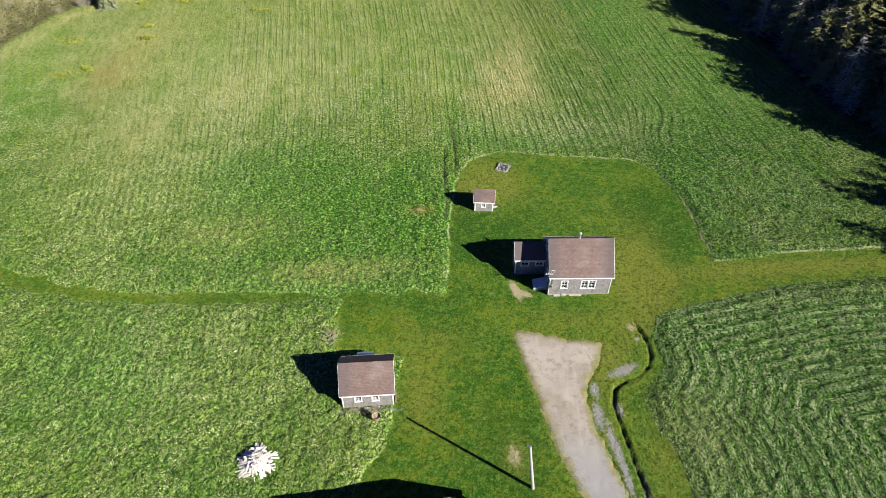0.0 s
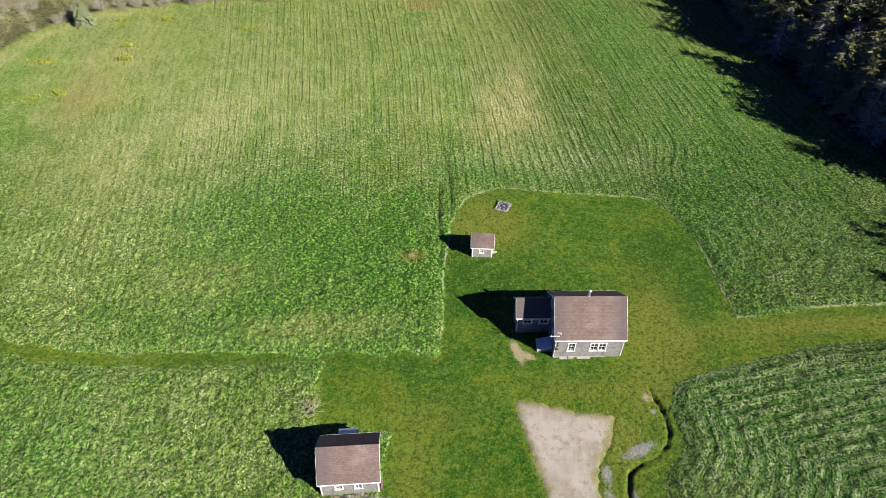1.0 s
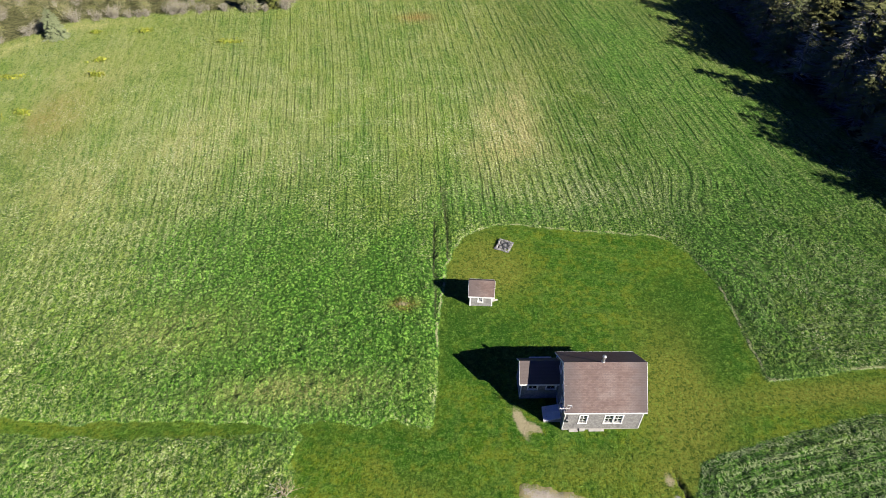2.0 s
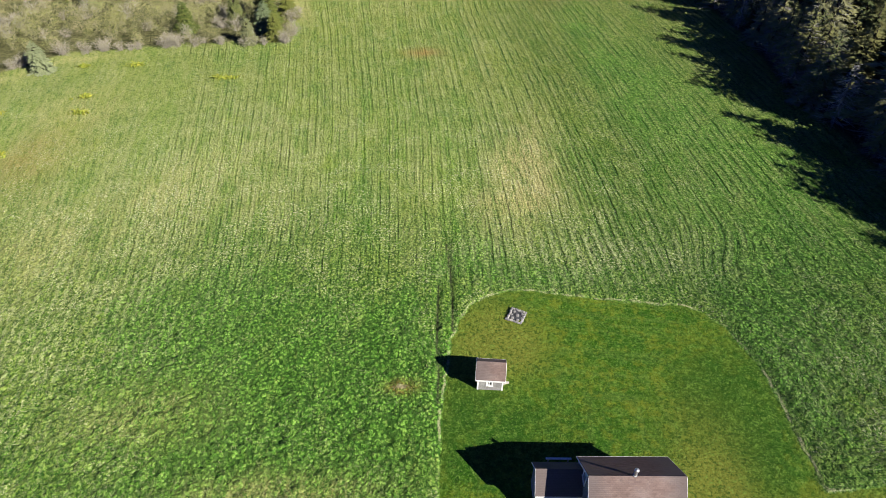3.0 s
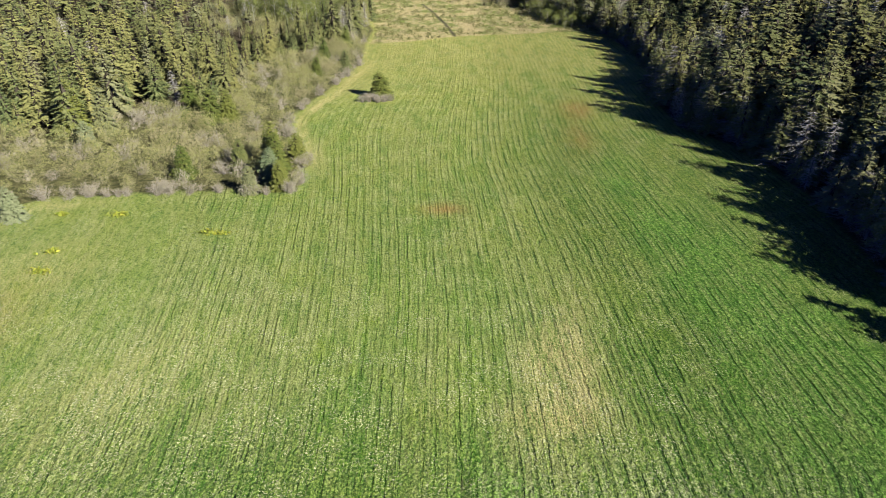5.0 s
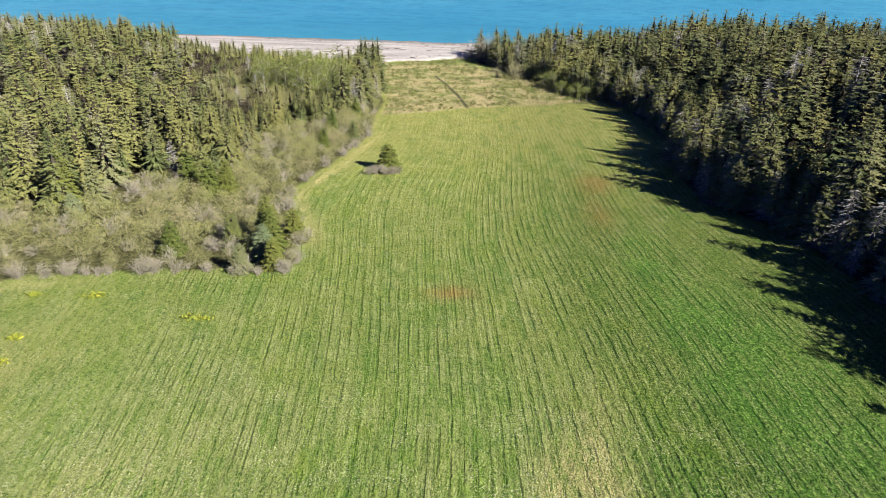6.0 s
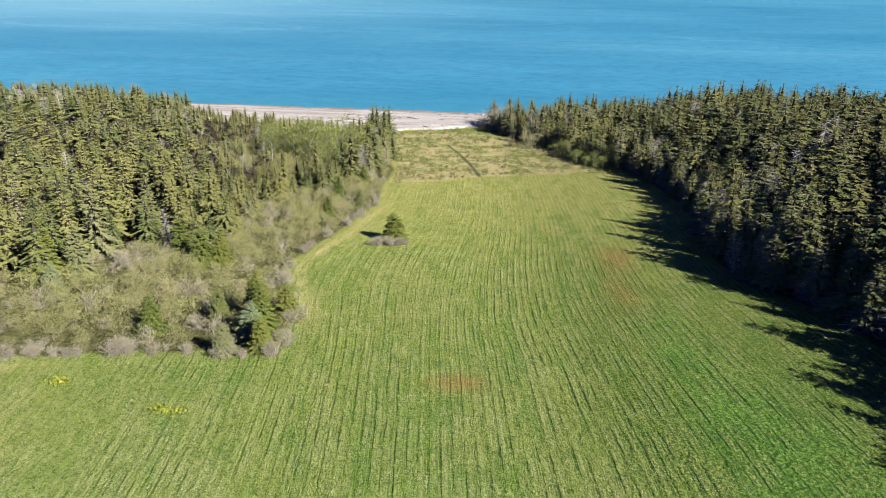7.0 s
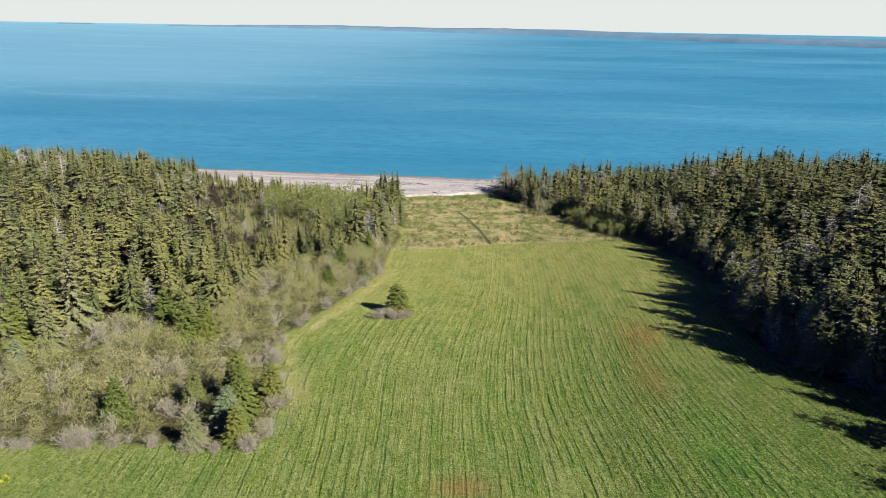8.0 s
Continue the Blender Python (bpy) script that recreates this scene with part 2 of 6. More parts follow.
def sheet(name, xs, ys, height, mat, attrs=None, keep=None, smooth=True):
    """A net of faces over the plan, with its heights and values worked out from x and y."""
    gx, gy = np.meshgrid(xs, ys)
    x, y = gx.ravel(), gy.ravel()
    z = height(x, y)
    n, m = len(xs), len(ys)
    a = (np.arange(m - 1)[:, None] * n + np.arange(n - 1)[None]).ravel()
    quads = np.stack([a, a + 1, a + n + 1, a + n], 1)
    values = attrs(x, y) if attrs else None
    if keep is not None:
        ok = keep(x, y)
        quads = quads[ok[quads].any(1)]
        used = np.zeros(len(x), bool)
        used[quads.ravel()] = True
        new_i = np.cumsum(used) - 1
        quads = new_i[quads]
        x, y, z = x[used], y[used], z[used]
        values = {k: v[used] for k, v in values.items()} if values else None
    return new(name, mesh_of(name, np.stack([x, y, z], 1), quads, [mat], None, values, smooth))


def part(name, bm, mat, parent=None, label=""):
    """Links a bmesh as one mesh object, under a thing or a part if one is given."""
    me = bpy.data.meshes.new(name)
    bm.to_mesh(me)
    bm.free()
    me.materials.append(mat)
    ob = new(name, me)
    if parent:
        ob.parent = parent
    return tagged(ob, label)


def box(bm, x0, y0, z0, x1, y1, z1, m=None):
    vs = [bm.verts.new(Vector(p) if m is None else m @ Vector(p)) for p in
          ((x0, y0, z0), (x1, y0, z0), (x1, y1, z0), (x0, y1, z0), (x0, y0, z1), (x1, y0, z1), (x1, y1, z1), (x0, y1, z1))]
    for f in ((0, 3, 2, 1), (4, 5, 6, 7), (0, 1, 5, 4), (1, 2, 6, 5), (2, 3, 7, 6), (3, 0, 4, 7)):
        bm.faces.new([vs[i] for i in f])
    return bm


def slab(bm, outline, axis, a, b):
    """An outline in two axes, drawn out along the third from a to b."""
    def at(p, w):
        q = list(p)
        q.insert(axis, w)
        return bm.verts.new(q)
    lo, hi = [at(p, a) for p in outline], [at(p, b) for p in outline]
    n = len(outline)
    bm.faces.new(lo), bm.faces.new(hi[::-1])
    for i in range(n):
        bm.faces.new([lo[i], hi[i], hi[(i + 1) % n], lo[(i + 1) % n]])
    bmesh.ops.recalc_face_normals(bm, faces=bm.faces)
    return bm


def rod(bm, a, b, r0, r1=None, sides=8):
    a, b = Vector(a), Vector(b)
    r1 = r0 if r1 is None else r1
    turn = (b - a).to_track_quat("Z", "Y").to_matrix()
    rings = []
    for p, r in ((a, r0), (b, r1)):
        rings.append([bm.verts.new(p + turn @ Vector((r * math.cos(k * 2 * math.pi / sides), r * math.sin(k * 2 * math.pi / sides), 0))) for k in range(sides)])
    for k in range(sides):
        bm.faces.new([rings[0][k], rings[0][(k + 1) % sides], rings[1][(k + 1) % sides], rings[1][k]])
    bm.faces.new(rings[0][::-1]), bm.faces.new(rings[1])
    return bm


def bevelled(bm, w=0.01):
    bmesh.ops.bevel(bm, geom=list(bm.edges), offset=w, segments=1, affect="EDGES", clamp_overlap=True)
    return bm


def empty_at(name, m, label, category, group="", kind=""):
    ob = new(name)
    ob.matrix_basis = m
    return tagged(ob, label, category, group, kind)


# ---- ground materials ----
def ground_material():
    m = Mat("ground_sward", 0.9, 0.0, 0.12)
    m.b.inputs["Diffuse Roughness"].default_value = 0.4
    lawn_d, row, lush = m.attr("lawn"), m.attr("row"), m.attr("lush")
    flat = m.combine(m.split(0), m.split(1), 3.57)
    fine = m.noise(4.7, 4.0, 0.75, m.warped(0.5, 2.3, flat))
    broad, mid = m.noise(0.14, 4.0, 0.6, flat), m.noise(0.9, 4.0, 0.65, flat)
    # mown lawn
    mown = m.noise(1.0, 4.0, 0.65, m.scaled(0.7, 1.9, 1.0, m.warped(2.5, 0.12, flat), rz=0.75))
    pass_wise = m.noise(1.0, 3.0, 0.6, m.combine(m.math("MULTIPLY", lawn_d, 1.7), m.math("MULTIPLY", m.split(1), 0.10)))
    lawn = m.mix(m.step(broad, 0.41, 0.59), (0.034, 0.118, 0.005), (0.086, 0.168, 0.008))
    lawn = m.mix(m.step(mown, 0.46, 0.60, 0.0, 0.75), lawn, (0.082, 0.182, 0.022))
    lawn = m.mix(m.step(pass_wise, 0.48, 0.64, 0.0, 0.6), lawn, (0.125, 0.200, 0.034))
    lawn = m.mix(m.step(m.math("ADD", mid, m.math("MULTIPLY", broad, 0.5)), 0.68, 0.90, 0.0, 0.70), lawn, (0.200, 0.225, 0.018))
    lawn = m.mix(m.math("MULTIPLY", lush, 0.85), lawn, m.mix(m.step(mown, 0.42, 0.62), (0.022, 0.085, 0.006), (0.048, 0.130, 0.012)))
    lawn = m.mix(m.attr("dry"), lawn, m.mix(fine, (0.270, 0.260, 0.052), (0.145, 0.180, 0.018)))
    sod = m.noise(2.3, 4.0, 0.68, m.warped(0.4, 1.6, flat))
    lawn = m.mix(1.0, lawn, (0.86, 0.88, 0.80), "MULTIPLY")
    lawn = m.mix(m.step(sod, 0.53, 0.66, 0.0, 0.55), lawn, (0.165, 0.280, 0.040))
    lawn = m.mix(m.step(sod, 0.50, 0.37, 0.0, 0.70), lawn, (0.022, 0.074, 0.006))
    lawn = m.mix(m.step(fine, 0.50, 0.64, 0.0, 0.60), lawn, (0.020, 0.066, 0.005))
    lawn = m.mix(m.step(fine, 0.47, 0.36, 0.0, 0.60), lawn, (0.165, 0.260, 0.050))
    # hay field: tussocks of green shoots in swaths, with straw of last year between them
    run = m.split(1)
    coarse = tussocks(m, row)

    def strip(across, along_it):
        return m.combine(m.math("MULTIPLY", row, across), m.math("MULTIPLY", run, along_it))

    tuft = m.noise(1.5, 4.0, 0.68, m.warped(0.4, 1.1, flat))
    grain = m.noise(4.2, 4.0, 0.72, m.scaled(1.0, 0.8, 1.0))
    shifted = m.warped(0.55, 1.3, flat)
    big, small = m.voronoi(1.15, co=shifted), m.voronoi(2.5, co=shifted)
    hue = m.noise(2.5, 1.0, 0.5, shifted)
    streak = m.noise(1.0, 4.0, 0.68, strip(1.7, 0.30))
    sweep = m.noise(1.0, 3.0, 0.6, strip(0.22, 0.035))
    field = m.mix(m.step(m.noise(0.055, 4.0, 0.6, flat), 0.36, 0.64), (0.075, 0.200, 0.016), (0.150, 0.245, 0.030))
    field = m.mix(m.step(m.noise(0.11, 3.0, 0.6, m.warped(6.0, 0.05, flat)), 0.52, 0.68, 0.0, 0.55), field, (0.190, 0.265, 0.022))
    field = m.mix(m.step(sweep, 0.42, 0.62, 0.0, 0.60), field, (0.198, 0.245, 0.070))
    field = m.mix(m.step(streak, 0.44, 0.70, 0.0, 0.55), field, (0.230, 0.280, 0.100))
    field = m.mix(m.step(streak, 0.48, 0.32, 0.0, 0.60), field, (0.055, 0.135, 0.018))
    field = m.mix(m.step(run, 100.0, 150.0, 0.0, 0.45), field, (0.215, 0.215, 0.062))
    field = m.mix(m.step(run, 190.0, 280.0, 0.0, 0.6), field, (0.290, 0.275, 0.090))
    field = m.mix(m.math("MULTIPLY", lush, 0.92), field, m.mix(m.step(hue, 0.4, 0.6), (0.100, 0.245, 0.032), (0.200, 0.370, 0.072)))
    speck = m.step(m.noise(4.4, 3.0, 0.75, flat), 0.54, 0.63)
    speck = m.math("MULTIPLY", speck, m.step(m.noise(0.22, 4.0, 0.68, flat), 0.42, 0.62, 0.06, 1.0))
    speck = m.math("MULTIPLY", speck, m.math("SUBTRACT", 1.0, m.math("MULTIPLY", lush, 0.75)))
    speck = m.math("MULTIPLY", speck, m.step(run, 95.0, 140.0, 1.0, 0.40))
    stalk = m.noise(1.0, 3.0, 0.7, strip(2.6, 1.1))
    line = m.math("ADD", row, m.math("MULTIPLY", m.noise(0.045, 2.0, 0.5, flat), 1.0))
    line = m.math("ADD", line, m.math("MULTIPLY", m.noise(0.9, 3.0, 0.65, flat), 0.38))
    wave = m.math("COSINE", m.math("MULTIPLY", line, 2 * math.pi / 1.3))
    second = m.math("COSINE", m.math("MULTIPLY", line, 2 * math.pi / 0.46))
    broken = m.noise(1.0, 4.0, 0.75, strip(0.8, 0.16))
    swath = m.math("MULTIPLY", m.math("MULTIPLY", m.attr("swath"), m.step(run, 170.0, 270.0, 1.0, 0.45)), m.step(broken, 0.38, 0.62))
    lines = m.math("ADD", m.step(wave, 0.50, 0.95), m.math("MULTIPLY", m.step(second, 0.3, 1.0), 0.22))
    furrow = m.math("MULTIPLY", lines, swath)
    field = m.mix(m.math("MULTIPLY", m.step(wave, 0.1, -0.9), m.math("MULTIPLY", swath, m.step(row, -6.0, 16.0, 0.36, 0.50))), field, (0.35, 0.385, 0.165))
    # shadow in the furrows painted dark, over their own green
    field = m.mix(m.math("MULTIPLY", furrow, m.step(row, -6.0, 16.0, 0.28, 0.86)), field, (0.024, 0.070, 0.014))
    lump = m.noise(1.0, 4.0, 0.70, strip(2.3, 1.5))
    # hollows between the lumps painted as shaded, their tops as lit
    field = m.mix(m.step(lump, 0.48, 0.36, 0.0, 0.66), field, (0.026, 0.082, 0.012))
    field = m.mix(m.step(lump, 0.54, 0.66, 0.0, 0.62), field, (0.260, 0.320, 0.100))
    # drifts of denser shoots and of leftover straw, drawn out along the swaths
    drift = m.noise(1.0, 5.0, 0.72, strip(0.42, 0.10))
    field = m.mix(m.math("MULTIPLY", m.step(drift, 0.50, 0.38), m.step(row, -25.0, 25.0, 0.30, 0.44)), field, (0.042, 0.135, 0.014))
    field = m.mix(m.step(drift, 0.55, 0.68, 0.0, 0.42), field, (0.275, 0.300, 0.110))
    # gaps between tussocks painted dark as shade over thatch, tips pale as if lit
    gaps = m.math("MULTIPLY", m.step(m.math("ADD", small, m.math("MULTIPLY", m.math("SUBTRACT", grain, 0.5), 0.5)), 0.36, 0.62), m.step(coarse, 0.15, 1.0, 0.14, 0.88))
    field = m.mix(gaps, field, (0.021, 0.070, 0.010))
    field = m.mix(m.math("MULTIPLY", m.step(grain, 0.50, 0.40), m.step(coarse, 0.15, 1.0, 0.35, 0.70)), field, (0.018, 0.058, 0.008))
    meagre = m.math("SUBTRACT", 1.0, m.math("MULTIPLY", lush, 0.88))
    field = m.mix(m.math("MULTIPLY", m.step(grain, 0.53, 0.64, 0.0, 0.62), m.math("MULTIPLY", meagre, m.step(coarse, 0.15, 0.9, 0.45, 1.0))), field, (0.300, 0.390, 0.100))
    blot = m.noise(2.1, 3.0, 0.7, m.warped(0.3, 1.7, flat))
    field = m.mix(m.math("MULTIPLY", m.step(blot, 0.46, 0.37, 0.0, 0.45), m.step(coarse, 0.15, 0.9, 0.4, 1.0)), field, (0.022, 0.070, 0.010))
    field = m.mix(m.math("MULTIPLY", m.step(blot, 0.55, 0.65, 0.0, 0.50), m.math("MULTIPLY", meagre, m.step(coarse, 0.15, 0.9, 0.4, 1.0))), field, (0.265, 0.355, 0.090))
    strand = m.math("ABSOLUTE", m.math("SUBTRACT", m.noise(1.9, 4.0, 0.65, m.warped(0.5, 1.2, m.scaled(1.0, 0.7, 1.0, flat, rz=0.5))), 0.5))
    stalk = m.math("MAXIMUM", m.step(stalk, 0.54, 0.63, 0.0, 0.7), m.step(strand, 0.012, 0.050, 1.0, 0.0))
    field = m.mix(m.math("MULTIPLY", m.math("MULTIPLY", stalk, m.attr("straw")), m.step(wave, 0.5, -0.5, 0.25, 1.0)), field, m.mix(fine, (0.38, 0.41, 0.21), (0.62, 0.61, 0.42)))
    patchy = m.step(m.math("ADD", m.math("MULTIPLY", grain, 0.6), m.math("MULTIPLY", streak, 0.5)), 0.44, 0.64, 0.10, 0.95)
    field = m.mix(m.math("MULTIPLY", m.attr("pale"), patchy), field, m.mix(m.step(fine, 0.4, 0.6), (0.26, 0.245, 0.085), (0.47, 0.425, 0.21)))
    field = m.mix(speck, field, (0.50, 0.49, 0.33))
    field = m.mix(m.math("MULTIPLY", m.attr("rust"), m.step(grain, 0.38, 0.58, 0.2, 0.8)), field, (0.25, 0.135, 0.050))
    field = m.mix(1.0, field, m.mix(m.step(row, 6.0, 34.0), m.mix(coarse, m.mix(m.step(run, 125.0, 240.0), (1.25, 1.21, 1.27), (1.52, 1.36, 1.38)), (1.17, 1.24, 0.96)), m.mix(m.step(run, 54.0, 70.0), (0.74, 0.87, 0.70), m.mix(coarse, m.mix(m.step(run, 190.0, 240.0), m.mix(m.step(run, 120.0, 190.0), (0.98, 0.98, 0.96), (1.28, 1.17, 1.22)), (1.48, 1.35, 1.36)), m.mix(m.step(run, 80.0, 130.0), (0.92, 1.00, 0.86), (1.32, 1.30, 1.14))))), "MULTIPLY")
    edge = m.math("ADD", lawn_d, m.math("MULTIPLY", m.math("SUBTRACT", m.noise(1.6, 3.0), 0.5), 0.7))
    fringe = m.math("MULTIPLY", m.math("MULTIPLY", m.step(lawn_d, -0.42, -0.28), m.step(lawn_d, -0.02, -0.16)), m.step(m.noise(0.30, 3.0, 0.7), 0.43, 0.55))
    fringe = m.math("MULTIPLY", fringe, m.math("MULTIPLY", m.step(run, 55.0, 60.0), m.step(m.split(0), -1.0, 1.0)))
    field = m.mix(m.math("MULTIPLY", fringe, m.step(fine, 0.35, 0.55, 0.0, 0.75)), field, (0.42, 0.41, 0.23))
    c = m.mix(m.step(edge, -0.10, 0.14), field, lawn)
    # scrub floor, forest floor and shore meadow
    c = m.mix(m.step(m.attr("bush"), 0.8, 2.6), c, m.mix(m.step(tuft, 0.4, 0.6), (0.068, 0.074, 0.028), (0.155, 0.148, 0.064)))
    c = m.mix(m.step(m.attr("woods"), -1.5, 1.0), c, m.mix(m.step(tuft, 0.4, 0.6), (0.035, 0.030, 0.018), (0.075, 0.058, 0.034)))
    mead = m.mix(m.step(m.noise(0.11, 4.0, 0.65), 0.38, 0.62), (0.165, 0.205, 0.050), (0.44, 0.370, 0.185))
    mead = m.mix(m.step(m.noise(0.5, 4.0, 0.7), 0.5, 0.66, 0.0, 0.8), mead, (0.43, 0.37, 0.215))
    mead = m.mix(m.step(m.math("ADD", run, m.math("MULTIPLY", m.noise(0.12, 3.0, 0.6), 24.0)), 412.0, 426.0, 0.0, 0.75), mead, (0.130, 0.190, 0.040))
    c = m.mix(m.step(m.attr("meadow"), -0.8, 0.8), c, m.mix(m.step(tuft, 0.48, 0.36, 0.0, 0.5), mead, (0.090, 0.110, 0.030)))
    c = m.mix(m.math("MULTIPLY", m.step(m.math("ADD", m.math("MULTIPLY", m.noise(2.2, 5.0, 0.7, flat), 0.9), m.attr("bare")), 0.68, 1.12), m.step(m.attr("bare"), 0.05, 0.4)), c, m.mix(fine, (0.27, 0.23, 0.12), (0.47, 0.41, 0.27)))
    grit = m.step(m.math("ADD", m.math("MULTIPLY", m.noise(2.6, 5.0, 0.75, flat), 2.4), m.attr("grit")), 1.35, 2.05)
    c = m.mix(m.math("MULTIPLY", grit, m.step(m.attr("grit"), 0.08, 0.3)), c, m.mix(fine, (0.17, 0.165, 0.15), (0.42, 0.41, 0.385)))
    c = m.mix(m.math("MULTIPLY", m.attr("mud"), m.step(m.math("ADD", mid, m.attr("mud")), 0.6, 1.1)), c, m.mix(fine, (0.016, 0.016, 0.009), (0.085, 0.080, 0.055)))
    m.color(c)
    def about(v):
        return m.math("SUBTRACT", v, 0.5)

    h = m.math("ADD", m.math("MULTIPLY", m.math("MULTIPLY", about(tuft), coarse), 0.60), m.math("MULTIPLY", about(grain), 0.50))
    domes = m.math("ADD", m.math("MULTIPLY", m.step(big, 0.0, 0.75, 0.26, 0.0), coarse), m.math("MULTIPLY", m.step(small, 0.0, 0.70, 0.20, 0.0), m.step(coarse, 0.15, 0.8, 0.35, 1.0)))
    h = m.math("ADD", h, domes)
    h = m.math("ADD", h, m.math("MULTIPLY", about(lump), m.step(row, 0.0, 26.0, 0.45, 1.05)))
    h = m.math("SUBTRACT", h, m.math("MULTIPLY", furrow, m.step(row, 0.0, 20.0, 0.24, 0.36)))
    h = m.math("MULTIPLY", h, m.step(lawn_d, -0.5, 0.1, 1.0, 0.0))
    l = m.math("ADD", m.math("ADD", m.math("MULTIPLY", about(mown), 0.16), m.math("MULTIPLY", about(sod), 0.34)), m.math("MULTIPLY", about(fine), 0.22))
    l = m.math("MULTIPLY", l, m.step(lawn_d, -0.3, 0.1))
    m.bump(m.math("ADD", h, l), 1.0, 1.0)
    return m.m


def tussocks(m, row):
    """How coarse the sward is: tussocks near the farm and along the woods, shorter growth further down."""
    near_farm = m.step(m.split(1), 75.0, 125.0, 1.0, 0.15)
    by_the_woods = m.math("MULTIPLY", m.step(row, 4.0, 24.0, 0.0, 0.55), m.step(m.split(1), 150.0, 250.0, 1.0, 0.25))
    return m.math("MAXIMUM", near_farm, by_the_woods)


def gravel_material():
    m = Mat("gravel", 0.9, 0.0, 0.2)
    fine, mid, broad = m.noise(9, 4, 0.7), m.noise(1.3, 5, 0.7), m.noise(0.3, 3, 0.6)
    track = m.noise(1.0, 4, 0.6, m.scaled(1.5, 0.16, 1.0, rz=0.22))
    c = m.mix(m.step(broad, 0.35, 0.65), (0.31, 0.270, 0.220), (0.41, 0.365, 0.315))
    c = m.mix(m.step(track, 0.46, 0.70, 0.0, 0.5), c, (0.46, 0.41, 0.345))
    c = m.mix(m.step(mid, 0.50, 0.66, 0.0, 0.70), c, (0.220, 0.190, 0.155))
    c = m.mix(m.step(fine, 0.48, 0.75, 0.0, 0.55), c, (0.15, 0.120, 0.085))
    grey = m.step(m.math("ADD", m.split(1), m.math("MULTIPLY", mid, 5.0)), 32.0, 40.0, 0.75, 0.0)
    c = m.mix(grey, c, m.mix(fine, (0.16, 0.163, 0.17), (0.36, 0.36, 0.365)))
    rim = m.math("ADD", m.attr("rim"), m.math("ADD", m.math("MULTIPLY", m.math("SUBTRACT", mid, 0.5), 3.6), m.math("MULTIPLY", m.math("SUBTRACT", fine, 0.5), 2.4)))
    c = m.mix(m.step(rim, -0.20, 0.55, 1.0, 0.0), c, m.mix(m.step(mid, 0.42, 0.58), (0.255, 0.220, 0.110), (0.110, 0.145, 0.022)))
    m.color(c)
    m.bump(m.math("ADD", fine, mid), 0.012)
    return m.m


def beach_material():
    m = Mat("shingle_beach", 0.9, 0.0, 0.2)
    fine, mid = m.noise(1.1, 5, 0.75), m.noise(0.12, 4, 0.6, m.scaled(0.25, 1.4, 1.0))
    c = m.mix(m.step(mid, 0.35, 0.65), (0.37, 0.335, 0.315), (0.56, 0.525, 0.50))
    c = m.mix(m.step(fine, 0.48, 0.62, 0.0, 0.75), c, (0.19, 0.165, 0.15))
    wet = m.step(m.split(2), SEA + 0.1, SEA + 0.9, 0.75, 0.0)
    m.color(m.mix(wet, c, (0.15, 0.135, 0.12)))
    m.bump(fine, 0.25)
    return m.m


def water_material():
    m = Mat("sea_water", 0.45, 0.0, 0.015)
    flat = m.combine(m.split(0), m.split(1), 0.0)

    def waves(along_x, along_y, turn, detail=4, rough=0.6):
        return m.noise(1.0, detail, rough, m.scaled(along_x, along_y, 1.0, flat, rz=turn))

    broad = waves(0.0009, 0.0022, 0.20, 5)
    streak = waves(0.0014, 0.0070, -0.10, 5, 0.65)
    cloudy = waves(0.0022, 0.0030, 0.35, 5, 0.62)
    cat_paw = waves(0.006, 0.030, 0.08, 4, 0.7)
    c = m.mix(m.step(broad, 0.32, 0.68), (0.030, 0.190, 0.325), (0.068, 0.275, 0.420))
    c = m.mix(m.step(streak, 0.48, 0.78, 0.0, 0.42), c, (0.125, 0.34, 0.465))
    c = m.mix(m.step(cloudy, 0.52, 0.70, 0.0, 0.35), c, (0.120, 0.335, 0.450))
    c = m.mix(m.step(cat_paw, 0.44, 0.68, 0.0, 0.24), c, (0.020, 0.135, 0.265))
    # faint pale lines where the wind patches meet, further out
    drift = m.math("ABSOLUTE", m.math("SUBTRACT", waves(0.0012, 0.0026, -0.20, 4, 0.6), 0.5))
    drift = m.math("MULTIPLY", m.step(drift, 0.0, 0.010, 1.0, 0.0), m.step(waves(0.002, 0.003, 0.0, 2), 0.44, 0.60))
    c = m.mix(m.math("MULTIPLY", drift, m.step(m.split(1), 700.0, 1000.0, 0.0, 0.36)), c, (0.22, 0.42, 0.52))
    ripple = waves(0.07, 0.11, 0.2, 5, 0.78)
    c = m.mix(m.step(ripple, 0.42, 0.64, 0.0, 0.48), c, (0.018, 0.125, 0.250))
    # shallows over the shingle
    c = m.mix(m.step(m.math("ADD", m.split(1), m.math("MULTIPLY", m.split(0), -0.02)), 470.0, 560.0, 0.40, 0.0), c, (0.060, 0.235, 0.330))
    # far left water painted paler for haze and sky reflection near the horizon
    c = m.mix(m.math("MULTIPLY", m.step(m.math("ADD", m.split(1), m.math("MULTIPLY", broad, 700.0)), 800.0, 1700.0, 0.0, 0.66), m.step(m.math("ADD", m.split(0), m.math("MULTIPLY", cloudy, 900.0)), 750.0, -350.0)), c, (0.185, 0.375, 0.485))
    m.color(c)
    m.rough(m.step(streak, 0.5, 0.75, 0.50, 0.38))
    m.bump(m.math("ADD", m.math("MULTIPLY", waves(0.22, 0.5, 0.3, 4, 0.7), 0.6), m.math("MULTIPLY", waves(0.9, 1.7, -0.25, 3, 0.7), 0.25)), 0.55)
    return m.m


GROUND, GRAVEL, BEACH, WATER = ground_material(), gravel_material(), beach_material(), water_material()


